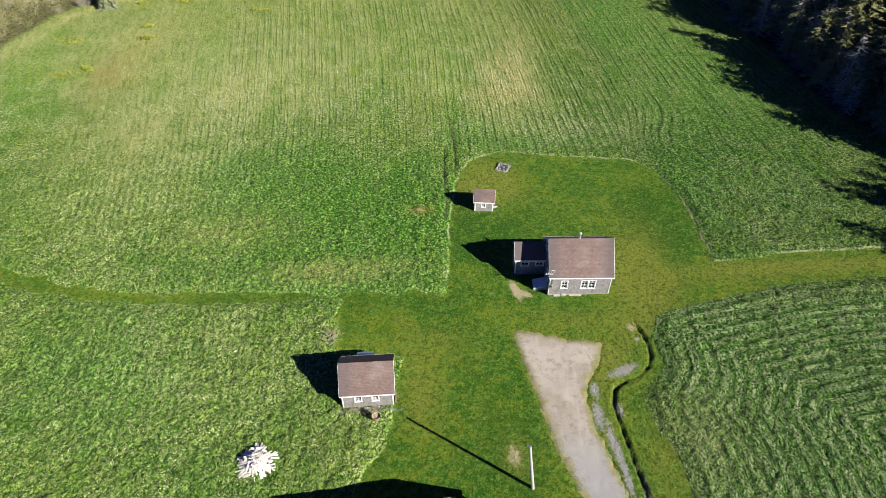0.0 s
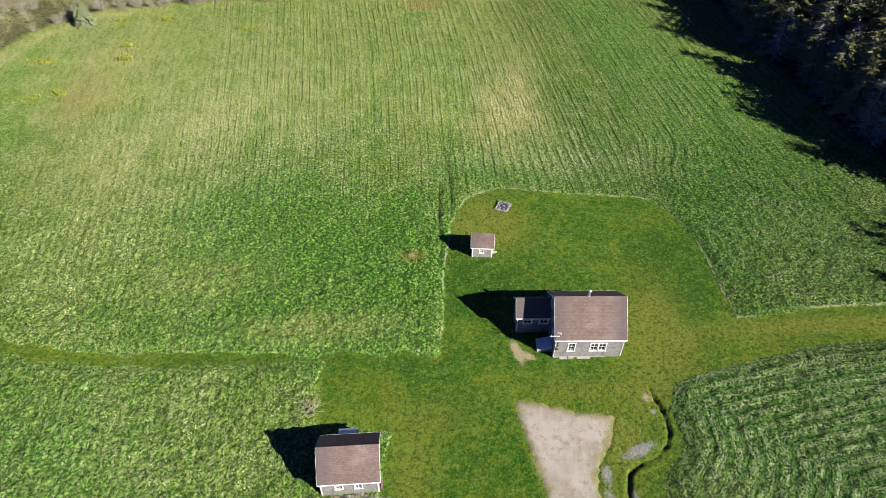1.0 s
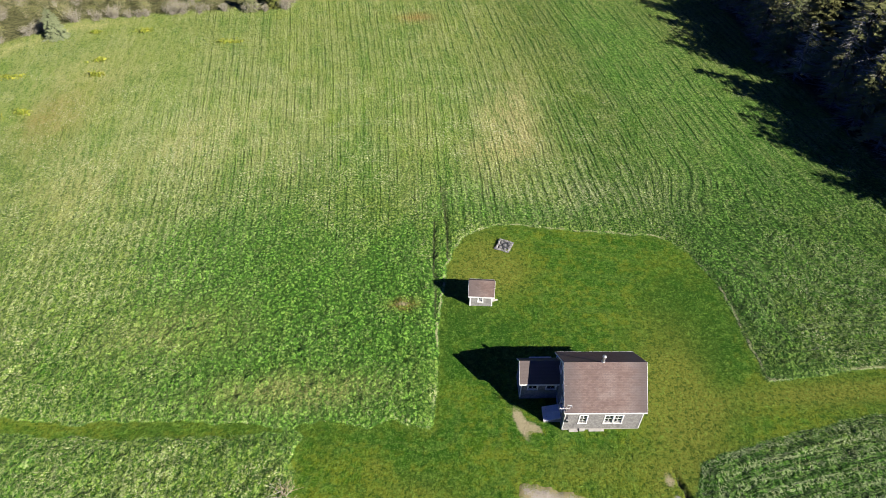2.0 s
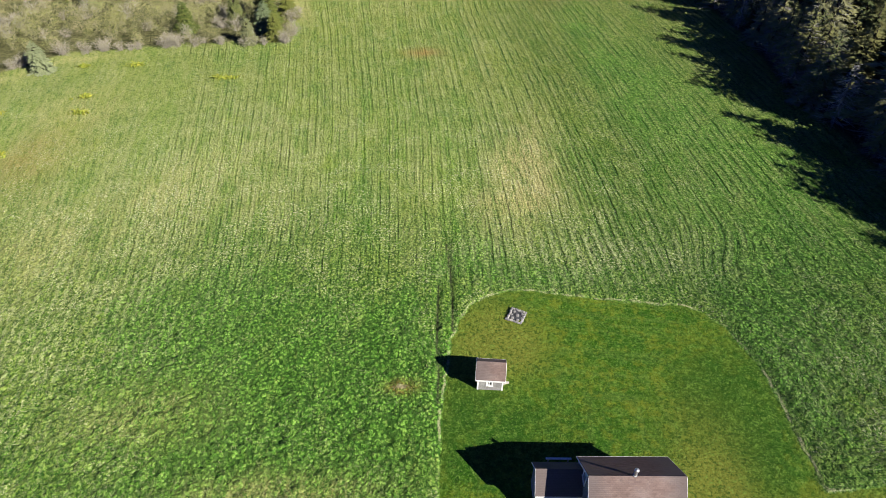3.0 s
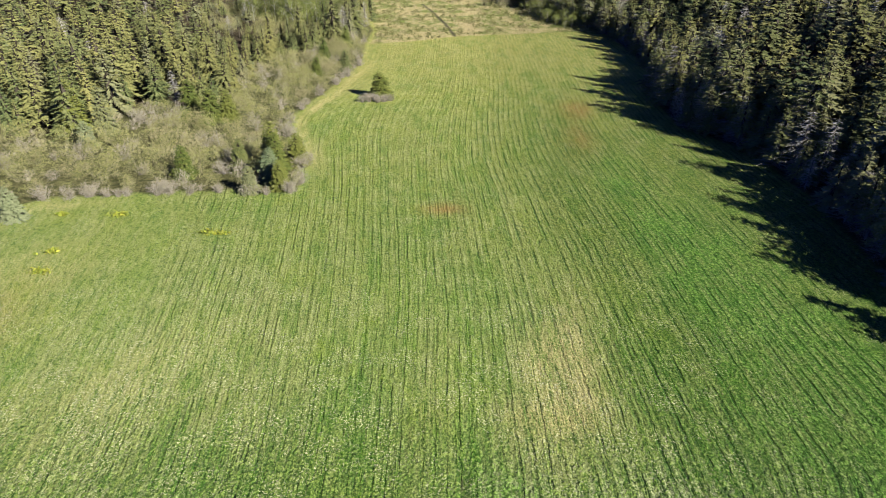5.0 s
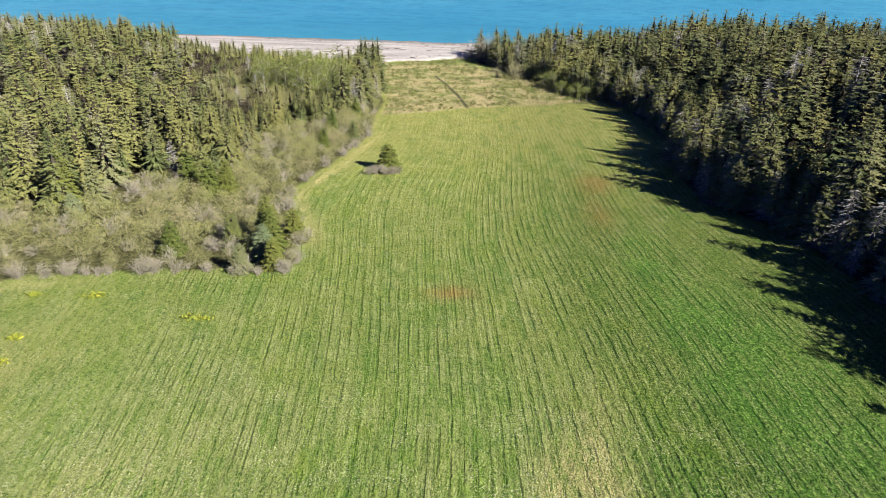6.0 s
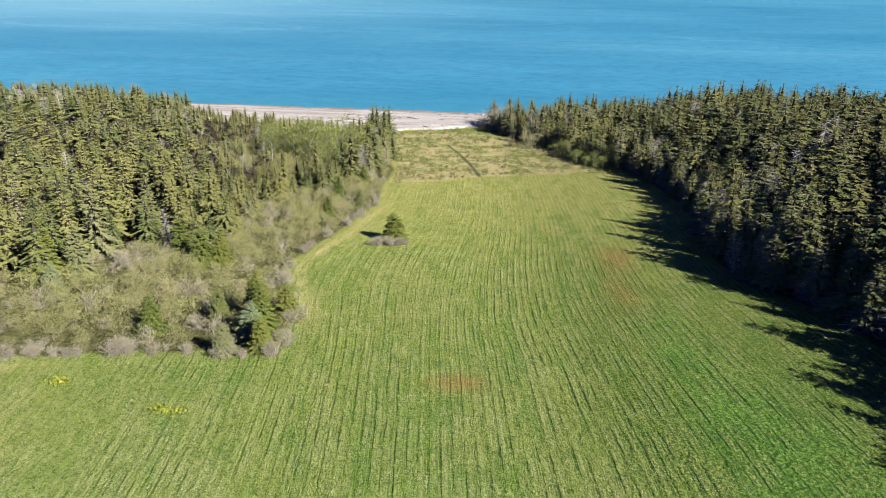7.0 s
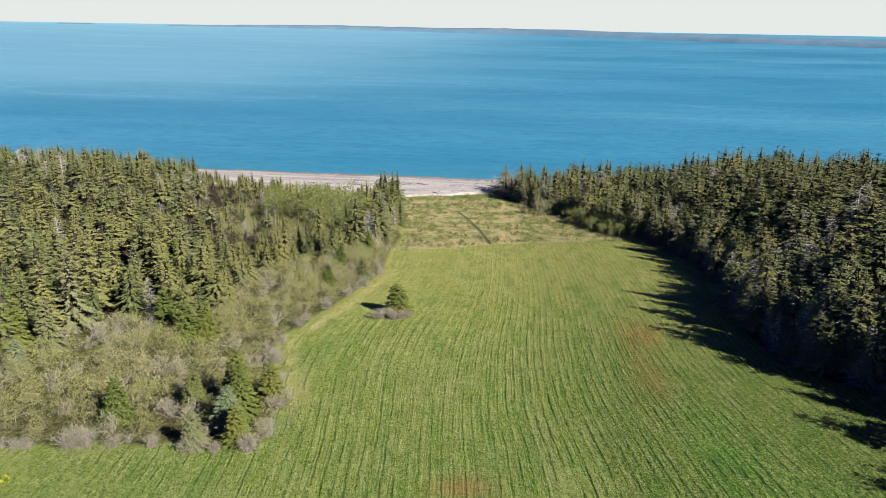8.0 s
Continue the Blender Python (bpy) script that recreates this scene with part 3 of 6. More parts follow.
# ---- the large sheets ----
def steps(*spans):
    """Lines of a net: (from, to, spacing) one after another."""
    out = []
    for a, b, s in spans:
        out += list(np.linspace(a, b, max(1, round((b - a) / s)), endpoint=False))
    return np.array(out + [spans[-1][1]])


def ground_values(x, y):
    lawn = inside(x, y, LAWN) + 0.25 * (vnoise(x, y, 1.7, 25) - 0.5) + 0.25 * (vnoise(x, y, 0.7, 26) - 0.5)
    lawn = lawn + (1.6 * (vnoise(x, y, 3.2, 28) - 0.5) + 0.9 * (vnoise(x, y, 1.1, 29) - 0.5)) * np.clip(-x / 3, 0, 1)
    n = vnoise(x, y, 5, 21) * 0.6 + vnoise(x, y, 1.6, 22) * 0.4
    lush = blob(x, y, -11, 71, 17, 15) * 1.3 + blob(x, y, -40, 42, 12, 10) * 0.7 + blob(x, y, -20, 60, 12, 5) + blob(x, y, 30, 150, 6, 26, 0.12) * 0.9
    lush = lush + 0.75 * np.clip((x - 22) / 3, 0, 1) * np.clip((54 - y) / 3, 0, 1) + blob(x, y, 6, 92, 5, 5) * 0.7 + blob(x, y, 46, 98, 15, 30, 0.15) * 0.75 + blob(x, y, 42, 135, 12, 42, 0.1) * 0.45 + blob(x, y, 38, 80, 4, 12) * 0.5
    lush = lush + blob(x, y, 6.5, 31, 4.5, 9) + blob(x, y, 29, 68, 4.5, 11) * 1.1 + blob(x, y, 12, 66, 6, 3.5) * 0.6 + blob(x, y, 3, 47, 3, 5) * 0.5 + blob(x, y, 18, 51.5, 5, 1.2) * 0.4
    lush = lush + (blob(x, y, 12, 89, 9, 2.2, -0.1) + blob(x, y, 36, 76, 2.6, 12, 0.15)) * 0.8
    lush = np.maximum(lush, 1.15 * np.clip(inside(x, y, LUSH_STAND) / 3 + 0.45 + 1.7 * (vnoise(x, y, 4.0, 23) - 0.5) + 1.0 * (vnoise(x, y, 1.5, 24) - 0.5), 0, 1) * (0.55 + 0.45 * vnoise(x, y, 9, 30)))
    lush = np.clip((lush * (0.30 + 1.4 * n) - 0.16) * 1.45, 0, 1)
    pale = 1.3 * blob(x, y, 12, 112, 4.6, 13, -0.16) + blob(x, y, 12, 104, 7, 3.5) * 0.6 + blob(x, y, -50, 94, 14, 16) * 0.45 + blob(x, y, -62, 128, 12, 16) * 0.5 + blob(x, y, -30, 118, 12, 14) * 0.3 + blob(x, y, -3, 108, 3, 14) * 0.35 + blob(x, y, -28, 68, 7, 4) * 0.5 + blob(x, y, -14, 59, 9, 2.2, 0.05) * 0.6
    pale = pale + blob(x, y, 25, 35, 5, 5) * 0.6 + blob(x, y, -36, 104, 16, 10) * 0.25  + blob(x, y, -10, 33, 5, 5) * 0.15
    rim = inside(x, y, BUSH)
    pale = pale + 0.75 * np.exp(-((rim + 1.6) / 1.5) ** 2) * np.clip((y - 165) / 8, 0, 1) * np.clip((270 - y) / 20, 0, 1) + 0.55 * np.exp(-((rim + 1.5) / 2.2) ** 2) * np.clip((-56 - x) / 10, 0, 1)
    pale = np.clip(pale * (0.45 + n), 0, 1)
    rust = blob(x, y, -4, 152.6, 3.4, 2.2) + blob(x, y, 25, 212, 4, 8, -0.1) * 0.9 + blob(x, y, 23, 190, 3, 8) * 0.7 + blob(x, y, -62, 115, 6, 10) * 0.55 + blob(x, y, -3, 71.4, 1.6, 0.9)
    rust = rust + blob(x, y, 7.2, 32.9, 0.9, 2.0) * 0.9 + blob(x, y, 50, 308, 8, 3) * 0.6
    dry = blob(x, y, 6, 80, 4.5, 6) * 0.85 + blob(x, y, -2, 40, 2.0, 4) * 0.9 + blob(x, y, 25.0, 58, 4.0, 9) * 1.3 + blob(x, y, 44, 58.5, 16, 2.0, 0.06) * 0.6 + blob(x, y, -1, 47, 5, 3) * 0.5 + blob(x, y, 15, 50.5, 6, 1.6) * 0.6 + blob(x, y, 17.5, 40, 2.2, 7) * 0.5 + blob(x, y, 21.5, 49, 2, 3) * 0.6 + blob(x, y, 19, 43, 3, 3) * 0.6
    dry = dry + blob(x, y, -4.5, 50.8, 1.0) * 0.5 + np.exp(-(lawn / 0.7) ** 2) * 0.16 + blob(x, y, 7.6, 76.5, 4.5, 3.5) * 0.8 + blob(x, y, 45, 58.7, 22, 1.2, 0.06) * 0.5
    dry = dry + np.exp(-(np.abs(inside(x, y, DRIVE)) / 0.8) ** 2) * 0.5 + blob(x, y, 7.4, 32.3, 1.3, 2.2) * 1.1 + blob(x, y, 21.6, 32, 2.2, 5) * 0.8 + blob(x, y, 18.6, 45, 1.8, 1.4) * 0.6 + blob(x, y, -40, 57, 22, 1.6, -0.1) * 0.35
    swath = np.clip((y - 78) / 14, 0, 1) * np.clip((x + 50) / 12 + np.clip((y - 150) / 5, 0, 9), 0.25, 1) + 0.8 * np.clip((x - 22) / 5, 0, 1) * np.clip((55 - y) / 4, 0, 1)
    bare = blob(x, y, -3.0, 71.4, 1.0, 0.5) * 0.6 + blob(x, y, 7.3, 32.4, 1.0, 1.8) * 0.55 + blob(x, y, 10.6, 54.9, 0.9, 0.3, -0.7) * 0.6 + blob(x, y, 9.2, 55.3, 0.55, 2.0, 0.30) * 1.0 + blob(x, y, 10.4, 54.5, 1.0, 0.3, -0.6) * 0.6
    bare = bare + blob(x, y, 22.0, 49.0, 0.5, 0.9) * 0.7 + blob(x, y, -8, 38.0, 3.4, 0.5, 0.07) * 0.7
    grit = blob(x, y, 16.4, 40.2, 0.45, 1.0) + blob(x, y, -7.6, 37.8, 3.2, 0.35, 0.07) * 0.8 + blob(x, y, 16.2, 37, 0.5, 1.4) + blob(x, y, 17.3, 33.6, 0.45, 2.2, 0.12) + blob(x, y, 17.9, 29.8, 0.35, 2.0, 0.1) + blob(x, y, 19.9, 42.7, 1.9, 0.65, 0.45) + blob(x, y, 17.0, 36, 1.0, 4.0) * 0.15
    grit = grit + blob(x, y, 18.6, 37.6, 0.35, 1.2, 0.1) * 0.8 + blob(x, y, 22.3, 47.2, 0.3, 0.3) + blob(x, y, 19.6, 27.5, 0.4, 3, 0.12) * 0.7
    straw = np.clip((x - 23) / 3, 0, 1) * np.clip((56 - y) / 3, 0, 1) * 0.75 + blob(x, y, 45, 72, 14, 9) * 0.3 + blob(x, y, -30, 45, 16, 14) * 0.45 + blob(x, y, 18, 93, 16, 6) * 0.45
    straw = np.clip((straw + blob(x, y, -45, 78, 14, 12) * 0.5 + blob(x, y, -42, 100, 18, 22) * 0.35) * (0.3 + 1.4 * n), 0, 0.9)
    mud = np.exp(-((along(x, y, DITCH) + 0.25 * (vnoise(x, y, 0.6, 27) - 0.5)) / 0.14) ** 2)
    for line in RUTS:
        mud = mud + 0.8 * np.exp(-(along(x, y, line) / 0.21) ** 2) * np.clip((y - 64) / 8, 0.15, 1)
    mud = mud + 0.9 * np.exp(-(along(x, y, [(-8.7, 304), (-13.7, 328), (-19.8, 352), (-26.4, 373)]) / 0.85) ** 2)
    return {"lawn": lawn, "straw": straw, "row": rows_of(x, y), "lush": lush, "pale": pale, "rust": np.clip(rust * (0.4 + n), 0, 1), "dry": np.clip(dry * (0.45 + n), 0, 1),
            "swath": np.clip(swath, 0, 1), "bush": inside(x, y, BUSH), "woods": np.maximum(inside(x, y, WOODS), inside(x, y, LEFT_CONIFERS) - 3), "meadow": inside(x, y, MEADOW),
            "grit": np.clip(grit, 0, 1), "bare": np.clip(bare, 0, 1), "mud": np.clip(mud, 0, 1)}


def ground_height(x, y):
    fade = np.clip((420 - y) / 40, 0, 1)
    return land(x, y) + relief(x, y) * fade + 0.35 * (vnoise(x, y, 3.0, 31) - 0.3) * (np.clip(inside(x, y, MEADOW), 0, 1) + np.clip(inside(x, y, BUSH), 0, 1))


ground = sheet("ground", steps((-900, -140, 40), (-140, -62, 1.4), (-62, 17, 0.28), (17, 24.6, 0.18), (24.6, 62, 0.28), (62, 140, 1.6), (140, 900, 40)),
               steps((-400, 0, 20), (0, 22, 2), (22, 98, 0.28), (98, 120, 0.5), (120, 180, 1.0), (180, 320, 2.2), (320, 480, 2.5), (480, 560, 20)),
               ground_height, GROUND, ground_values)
tagged(ground, "sloping green hay field and mown lawn running down to the sea", "ground", kind="structure")

drive = sheet("driveway", steps((6.5, 22, 0.2)), steps((-60, 20, 2.0), (20, 50.5, 0.2)),
              lambda x, y: land(x, y) + 0.03 * (vnoise(x, y, 2.3, 7) - 0.5) + 0.03 * vnoise(x, y, 0.5, 11)
              - 0.22 * np.clip(-0.02 - inside(x, y, DRIVE) + 0.9 * (vnoise(x, y, 0.9, 12) - 0.5) + 0.5 * (vnoise(x, y, 0.35, 13) - 0.5), 0, 1),
              GRAVEL, lambda x, y: {"rim": inside(x, y, DRIVE)}, keep=lambda x, y: inside(x, y, DRIVE) > -1.5)
tagged(drive, "pale tan gravel driveway that widens into a turning place", "driveway", kind="structure")

BEACH_IN = [(-420, 428), (-260, 420), (-122, 398.6), (-102, 407), (-54.6, 407.9), (-36.6, 418), (-17.6, 426.7), (0, 430), (40, 440), (420, 440), (420, 520), (-420, 520)]
beach = sheet("beach", steps((-300, 120, 1.6)), steps((392, 500, 1.3)),
              lambda x, y: np.interp(y, [392, 405, 430, 455, 475, 500], [-33.0, -34.1, -35.6, -36.6, -38.75, -41.0]) + 0.25 * vnoise(x, y, 6, 14) + 0.25
              - 1.6 * np.clip(1.5 - inside(x, y, BEACH_IN) / 2 + 2.5 * (vnoise(x, y, 7, 15) - 0.5), 0, 2),
              BEACH, keep=lambda x, y: inside(x, y, BEACH_IN) > -3)
tagged(beach, "pale pinkish shingle beach along the shore", "beach", kind="structure")


def sea_height(x, y):
    d = np.hypot(x, y)
    return SEA + (76 - 0.004 * x) * np.clip((d - 700) / 4150, 0, 1.05) ** 2


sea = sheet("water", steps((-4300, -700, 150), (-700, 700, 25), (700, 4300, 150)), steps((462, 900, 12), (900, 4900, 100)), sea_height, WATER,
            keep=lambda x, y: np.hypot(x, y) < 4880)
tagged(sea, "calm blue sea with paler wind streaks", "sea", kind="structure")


def far_coast():
    m = Mat("far_shore_haze", 0.95, 0.0, 0.05)
    # distance haze is painted into the colour of the woods as blue
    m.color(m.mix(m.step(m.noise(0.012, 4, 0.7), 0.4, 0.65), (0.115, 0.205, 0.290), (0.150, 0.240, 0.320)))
    az = np.radians(np.linspace(132, 60, 300))
    top = np.interp(np.degrees(az), [60, 66, 72, 80, 88, 96, 104, 112, 118, 132], [27, 28, 28, 29, 28, 26, 22, 12, 1, 0])
    top = top + 7 * (vnoise(np.degrees(az), 0 * az, 3.0, 41) - 0.5) + 3 * (vnoise(np.degrees(az), 0 * az, 0.8, 42) - 0.5)
    dist = np.interp(np.degrees(az), [60, 75, 90, 110, 132], [3250, 3600, 4150, 4600, 4700])
    verts, n = [], len(az)
    for off, k in ((0, 0.0), (25, 0.55), (120, 1.0), (160, 0.0)):
        r = dist + off
        base = sea_height(r * np.cos(az), r * np.sin(az)) - 4
        verts.append(np.stack([r * np.cos(az), r * np.sin(az), base + (top + 4) * k], 1))
    a = (np.arange(3)[:, None] * n + np.arange(n - 1)[None]).ravel()
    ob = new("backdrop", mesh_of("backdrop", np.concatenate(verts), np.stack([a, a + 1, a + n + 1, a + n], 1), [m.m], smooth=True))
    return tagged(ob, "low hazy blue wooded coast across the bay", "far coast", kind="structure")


far_coast()


def haze_sky():
    """The bright hazy sky low over the sea, far behind everything."""
    m = bpy.data.materials.new("hazy_sky")
    m.use_nodes = True
    t = m.node_tree
    t.nodes.remove(t.nodes["Principled BSDF"])
    em = t.nodes.new("ShaderNodeEmission")
    em.inputs["Color"].default_value, em.inputs["Strength"].default_value = (0.95, 1.0, 0.97, 1), 0.44
    t.links.new(em.outputs[0], t.nodes["Material Output"].inputs[0])
    az = np.radians(np.linspace(150, 30, 60))
    ring = [np.stack([4890 * np.cos(az), 4890 * np.sin(az), np.full(60, z)], 1) for z in (-10.0, 420.0)]
    a = np.arange(59)
    ob = new("backdrop_sky", mesh_of("backdrop_sky", np.concatenate(ring), np.stack([a, a + 1, a + 61, a + 60], 1), [m]))
    return tagged(ob, "pale hazy sky above the horizon", "sky", kind="structure")


haze_sky()


# ---- building materials ----
def shingle_wall(name, a, b, dark):
    """Weathered cedar shingles: courses with a shadow line and uneven widths."""
    m = Mat(name, 0.9, 0.0, 0.15)
    u = m.math("ADD", m.split(0), m.split(1))
    v = m.split(2)
    course = m.math("DIVIDE", v, 0.14)
    row = m.math("FLOOR", course)
    tone = m.noise(1.0, 0.0, 0.5, m.combine(m.math("ADD", m.math("MULTIPLY", u, 7.0), m.math("MULTIPLY", row, 13.7)), m.math("MULTIPLY", row, 3.1)))
    stain = m.noise(1.0, 4.0, 0.65, m.scaled(1.6, 1.6, 0.5))
    c = m.mix(m.step(tone, 0.3, 0.7), a, b)
    c = m.mix(m.step(stain, 0.48, 0.75, 0.0, 0.7), c, dark)
    lip = m.step(m.math("FRACT", course), 0.0, 0.16)
    c = m.mix(lip, dark, c)
    m.color(c)
    m.bump(m.math("ADD", m.math("MULTIPLY", m.math("FRACT", course), -0.7), m.math("MULTIPLY", tone, 0.5)), 0.02)
    return m.m


def roof_shingles(name, a, b, worn, half=3.67):
    """Asphalt shingles in courses, faded and streaked."""
    m = Mat(name, 0.92, 0.0, 0.2)
    u, v = m.split(0), m.math("MULTIPLY", m.split(2), 1.42)
    course = m.math("DIVIDE", v, 0.145)
    row = m.math("FLOOR", course)
    tab = m.math("ADD", m.math("MULTIPLY", u, 3.3), m.math("MULTIPLY", row, 0.5))
    tone = m.noise(1.0, 0.0, 0.5, m.combine(m.math("FLOOR", tab), m.math("MULTIPLY", row, 2.3)))
    fade = m.noise(0.55, 4.0, 0.6)
    c = m.mix(m.step(tone, 0.25, 0.75), a, b)
    c = m.mix(m.step(fade, 0.42, 0.68, 0.0, 0.75), c, worn)
    c = m.mix(m.step(m.math("ADD", m.math("ABSOLUTE", m.math("SUBTRACT", u, half)), m.math("MULTIPLY", fade, 2.0)), half * 0.55 + 0.6, half + 1.1, 0.0, 0.8), c, (0.105, 0.088, 0.086))
    c = m.mix(m.step(m.noise(2.2, 4.0, 0.7), 0.52, 0.70, 0.0, 0.45), c, (0.085, 0.060, 0.055))
    grit = m.noise(14.0, 4.0, 0.75)
    c = m.mix(m.step(grit, 0.48, 0.68, 0.0, 0.5), c, (0.085, 0.066, 0.062))
    gap = m.step(m.math("FRACT", course), 0.0, 0.22)
    slot = m.step(m.math("FRACT", tab), 0.0, 0.06)
    c = m.mix(m.math("MULTIPLY", gap, slot), m.mix(0.55, c, (0.06, 0.045, 0.04)), c)
    m.color(c)
    m.bump(m.math("ADD", m.math("MULTIPLY", m.math("FRACT", course), -1.0), m.math("MULTIPLY", tone, 0.4)), 0.0025)
    return m.m


def glass_material():
    m = Mat("window_glass", 0.05, 0.0, 0.5)
    m.color((0.02, 0.025, 0.03))
    m.b.inputs["Transmission Weight"].default_value = 0.6
    m.b.inputs["IOR"].default_value = 1.45
    return m.m


WALL_GREY = shingle_wall("weathered_grey_shingle", (0.20, 0.19, 0.18), (0.285, 0.272, 0.26), (0.105, 0.098, 0.092))
WALL_PALE = shingle_wall("pale_grey_shingle", (0.24, 0.235, 0.225), (0.32, 0.31, 0.30), (0.16, 0.15, 0.145))
ROOF_BROWN = roof_shingles("faded_brown_asphalt", (0.142, 0.098, 0.086), (0.180, 0.128, 0.112), (0.245, 0.192, 0.174))
# the same shingles with the back slopes' shade put into the colour
ROOF_SHADED = roof_shingles("shaded_brown_asphalt", (0.085, 0.055, 0.05), (0.13, 0.085, 0.076), (0.115, 0.082, 0.077))
TRIM = plain("white_trim_paint", (0.80, 0.79, 0.77), (0.66, 0.65, 0.63), 1.5, 0.6, bump=0.002)
GLASS = glass_material()
METAL = plain("galvanised_metal", (0.52, 0.52, 0.52), (0.40, 0.40, 0.41), 8, 0.45, 0.8)
CONCRETE = plain("pale_concrete", (0.42, 0.40, 0.37), (0.32, 0.30, 0.275), 3, 0.9)
STONE = plain("grey_field_stone", (0.22, 0.215, 0.21), (0.14, 0.135, 0.13), 3, 0.9, bump=0.02)
STONE_PALE = plain("pale_field_stone", (0.36, 0.345, 0.325), (0.26, 0.25, 0.23), 3, 0.9, bump=0.02)
CHARCOAL = plain("fire_ash", (0.035, 0.037, 0.042), (0.075, 0.078, 0.085), 4, 0.95, bump=0.03)
OLD_WOOD = plain("silvered_wood", (0.44, 0.40, 0.345), (0.29, 0.255, 0.215), 5, 0.85, bump=0.01)
BLEACHED = plain("bleached_driftwood", (0.66, 0.63, 0.59), (0.46, 0.43, 0.39), 5, 0.85, bump=0.01)
POLE_WOOD = plain("pale_pole_wood", (0.46, 0.44, 0.41), (0.35, 0.335, 0.31), 4, 0.85, bump=0.01)
TAN_WOOD = plain("tan_barrel_wood", (0.40, 0.31, 0.20), (0.28, 0.21, 0.13), 6, 0.85, bump=0.01)
BLACK_WIRE = plain("black_cable", (0.02, 0.02, 0.02), (0.04, 0.04, 0.04), 5, 0.6, bump=0)


# ---- buildings ----
def wall_with_openings(u0, u1, z0, z1, w0, w1, holes, along_x):
    """A straight wall from u0 to u1 and z0 to z1, w0 to w1 thick, with rectangular holes (ua, ub, za, zb) cut right through."""
    bm = bmesh.new()
    us = sorted({u0, u1, *(h[0] for h in holes), *(h[1] for h in holes)})
    zs = sorted({z0, z1, *(h[2] for h in holes), *(h[3] for h in holes)})
    for ua, ub in zip(us, us[1:]):
        for za, zb in zip(zs, zs[1:]):
            mu, mz = (ua + ub) / 2, (za + zb) / 2
            if any(h[0] < mu < h[1] and h[2] < mz < h[3] for h in holes):
                continue
            if along_x:
                box(bm, ua, w0, za, ub, w1, zb)
            else:
                box(bm, w0, ua, za, w1, ub, zb)
    bmesh.ops.remove_doubles(bm, verts=bm.verts, dist=1e-4)
    return bm


def window_unit(parent, u0, u1, z0, z1, w, side, along_x=True, cols=2, lights=2):
    """A sash window in a hole: casing, sill, two sashes with bars, panes. w: the wall's outer face; side: -1 or 1, its outward sense."""
    def bx(bm, ua, wa, za, ub, wb, zb):
        wa, wb = sorted((w + side * wa, w + side * wb))
        return box(bm, ua, wa, za, ub, wb, zb) if along_x else box(bm, wa, ua, za, wb, ub, zb)
    unit = new("window")
    unit.parent = parent
    t = 0.11
    bm = bmesh.new()
    bx(bm, u0 - t, -0.02, z0 - 0.02, u0, 0.035, z1 + t), bx(bm, u1, -0.02, z0 - 0.02, u1 + t, 0.035, z1 + t)
    bx(bm, u0, -0.02, z1, u1, 0.035, z1 + t)
    part("window_frame", bm, TRIM, unit, "white painted window casing")
    bm = bmesh.new()
    bx(bm, u0 - t - 0.03, -0.02, z0 - 0.09, u1 + t + 0.03, 0.09, z0 - 0.02)
    part("window_sill", bm, TRIM, unit)
    zm = (z0 + z1) / 2
    for za, zb, back in ((z0, zm + 0.02, -0.05), (zm - 0.02, z1, -0.03)):
        bm = bmesh.new()
        f = 0.05
        bx(bm, u0, back - 0.03, za, u0 + f, back, zb), bx(bm, u1 - f, back - 0.03, za, u1, back, zb)
        bx(bm, u0 + f, back - 0.03, za, u1 - f, back, za + f), bx(bm, u0 + f, back - 0.03, zb - f, u1 - f, back, zb)
        for k in range(1, cols):
            uc = u0 + f + (u1 - u0 - 2 * f) * k / cols
            bx(bm, uc - 0.016, back - 0.025, za + f, uc + 0.016, back - 0.003, zb - f)
        if lights > 1:
            zc = (za + zb) / 2
            bx(bm, u0 + f, back - 0.024, zc - 0.014, u1 - f, back - 0.004, zc + 0.014)
        part("sash", bm, TRIM, unit)
        bm = bmesh.new()
        bx(bm, u0 + f, back - 0.018, za + f, u1 - f, back - 0.012, zb - f)
        pane = part("pane", bm, GLASS, unit)
        pane.visible_shadow = False
    return unit


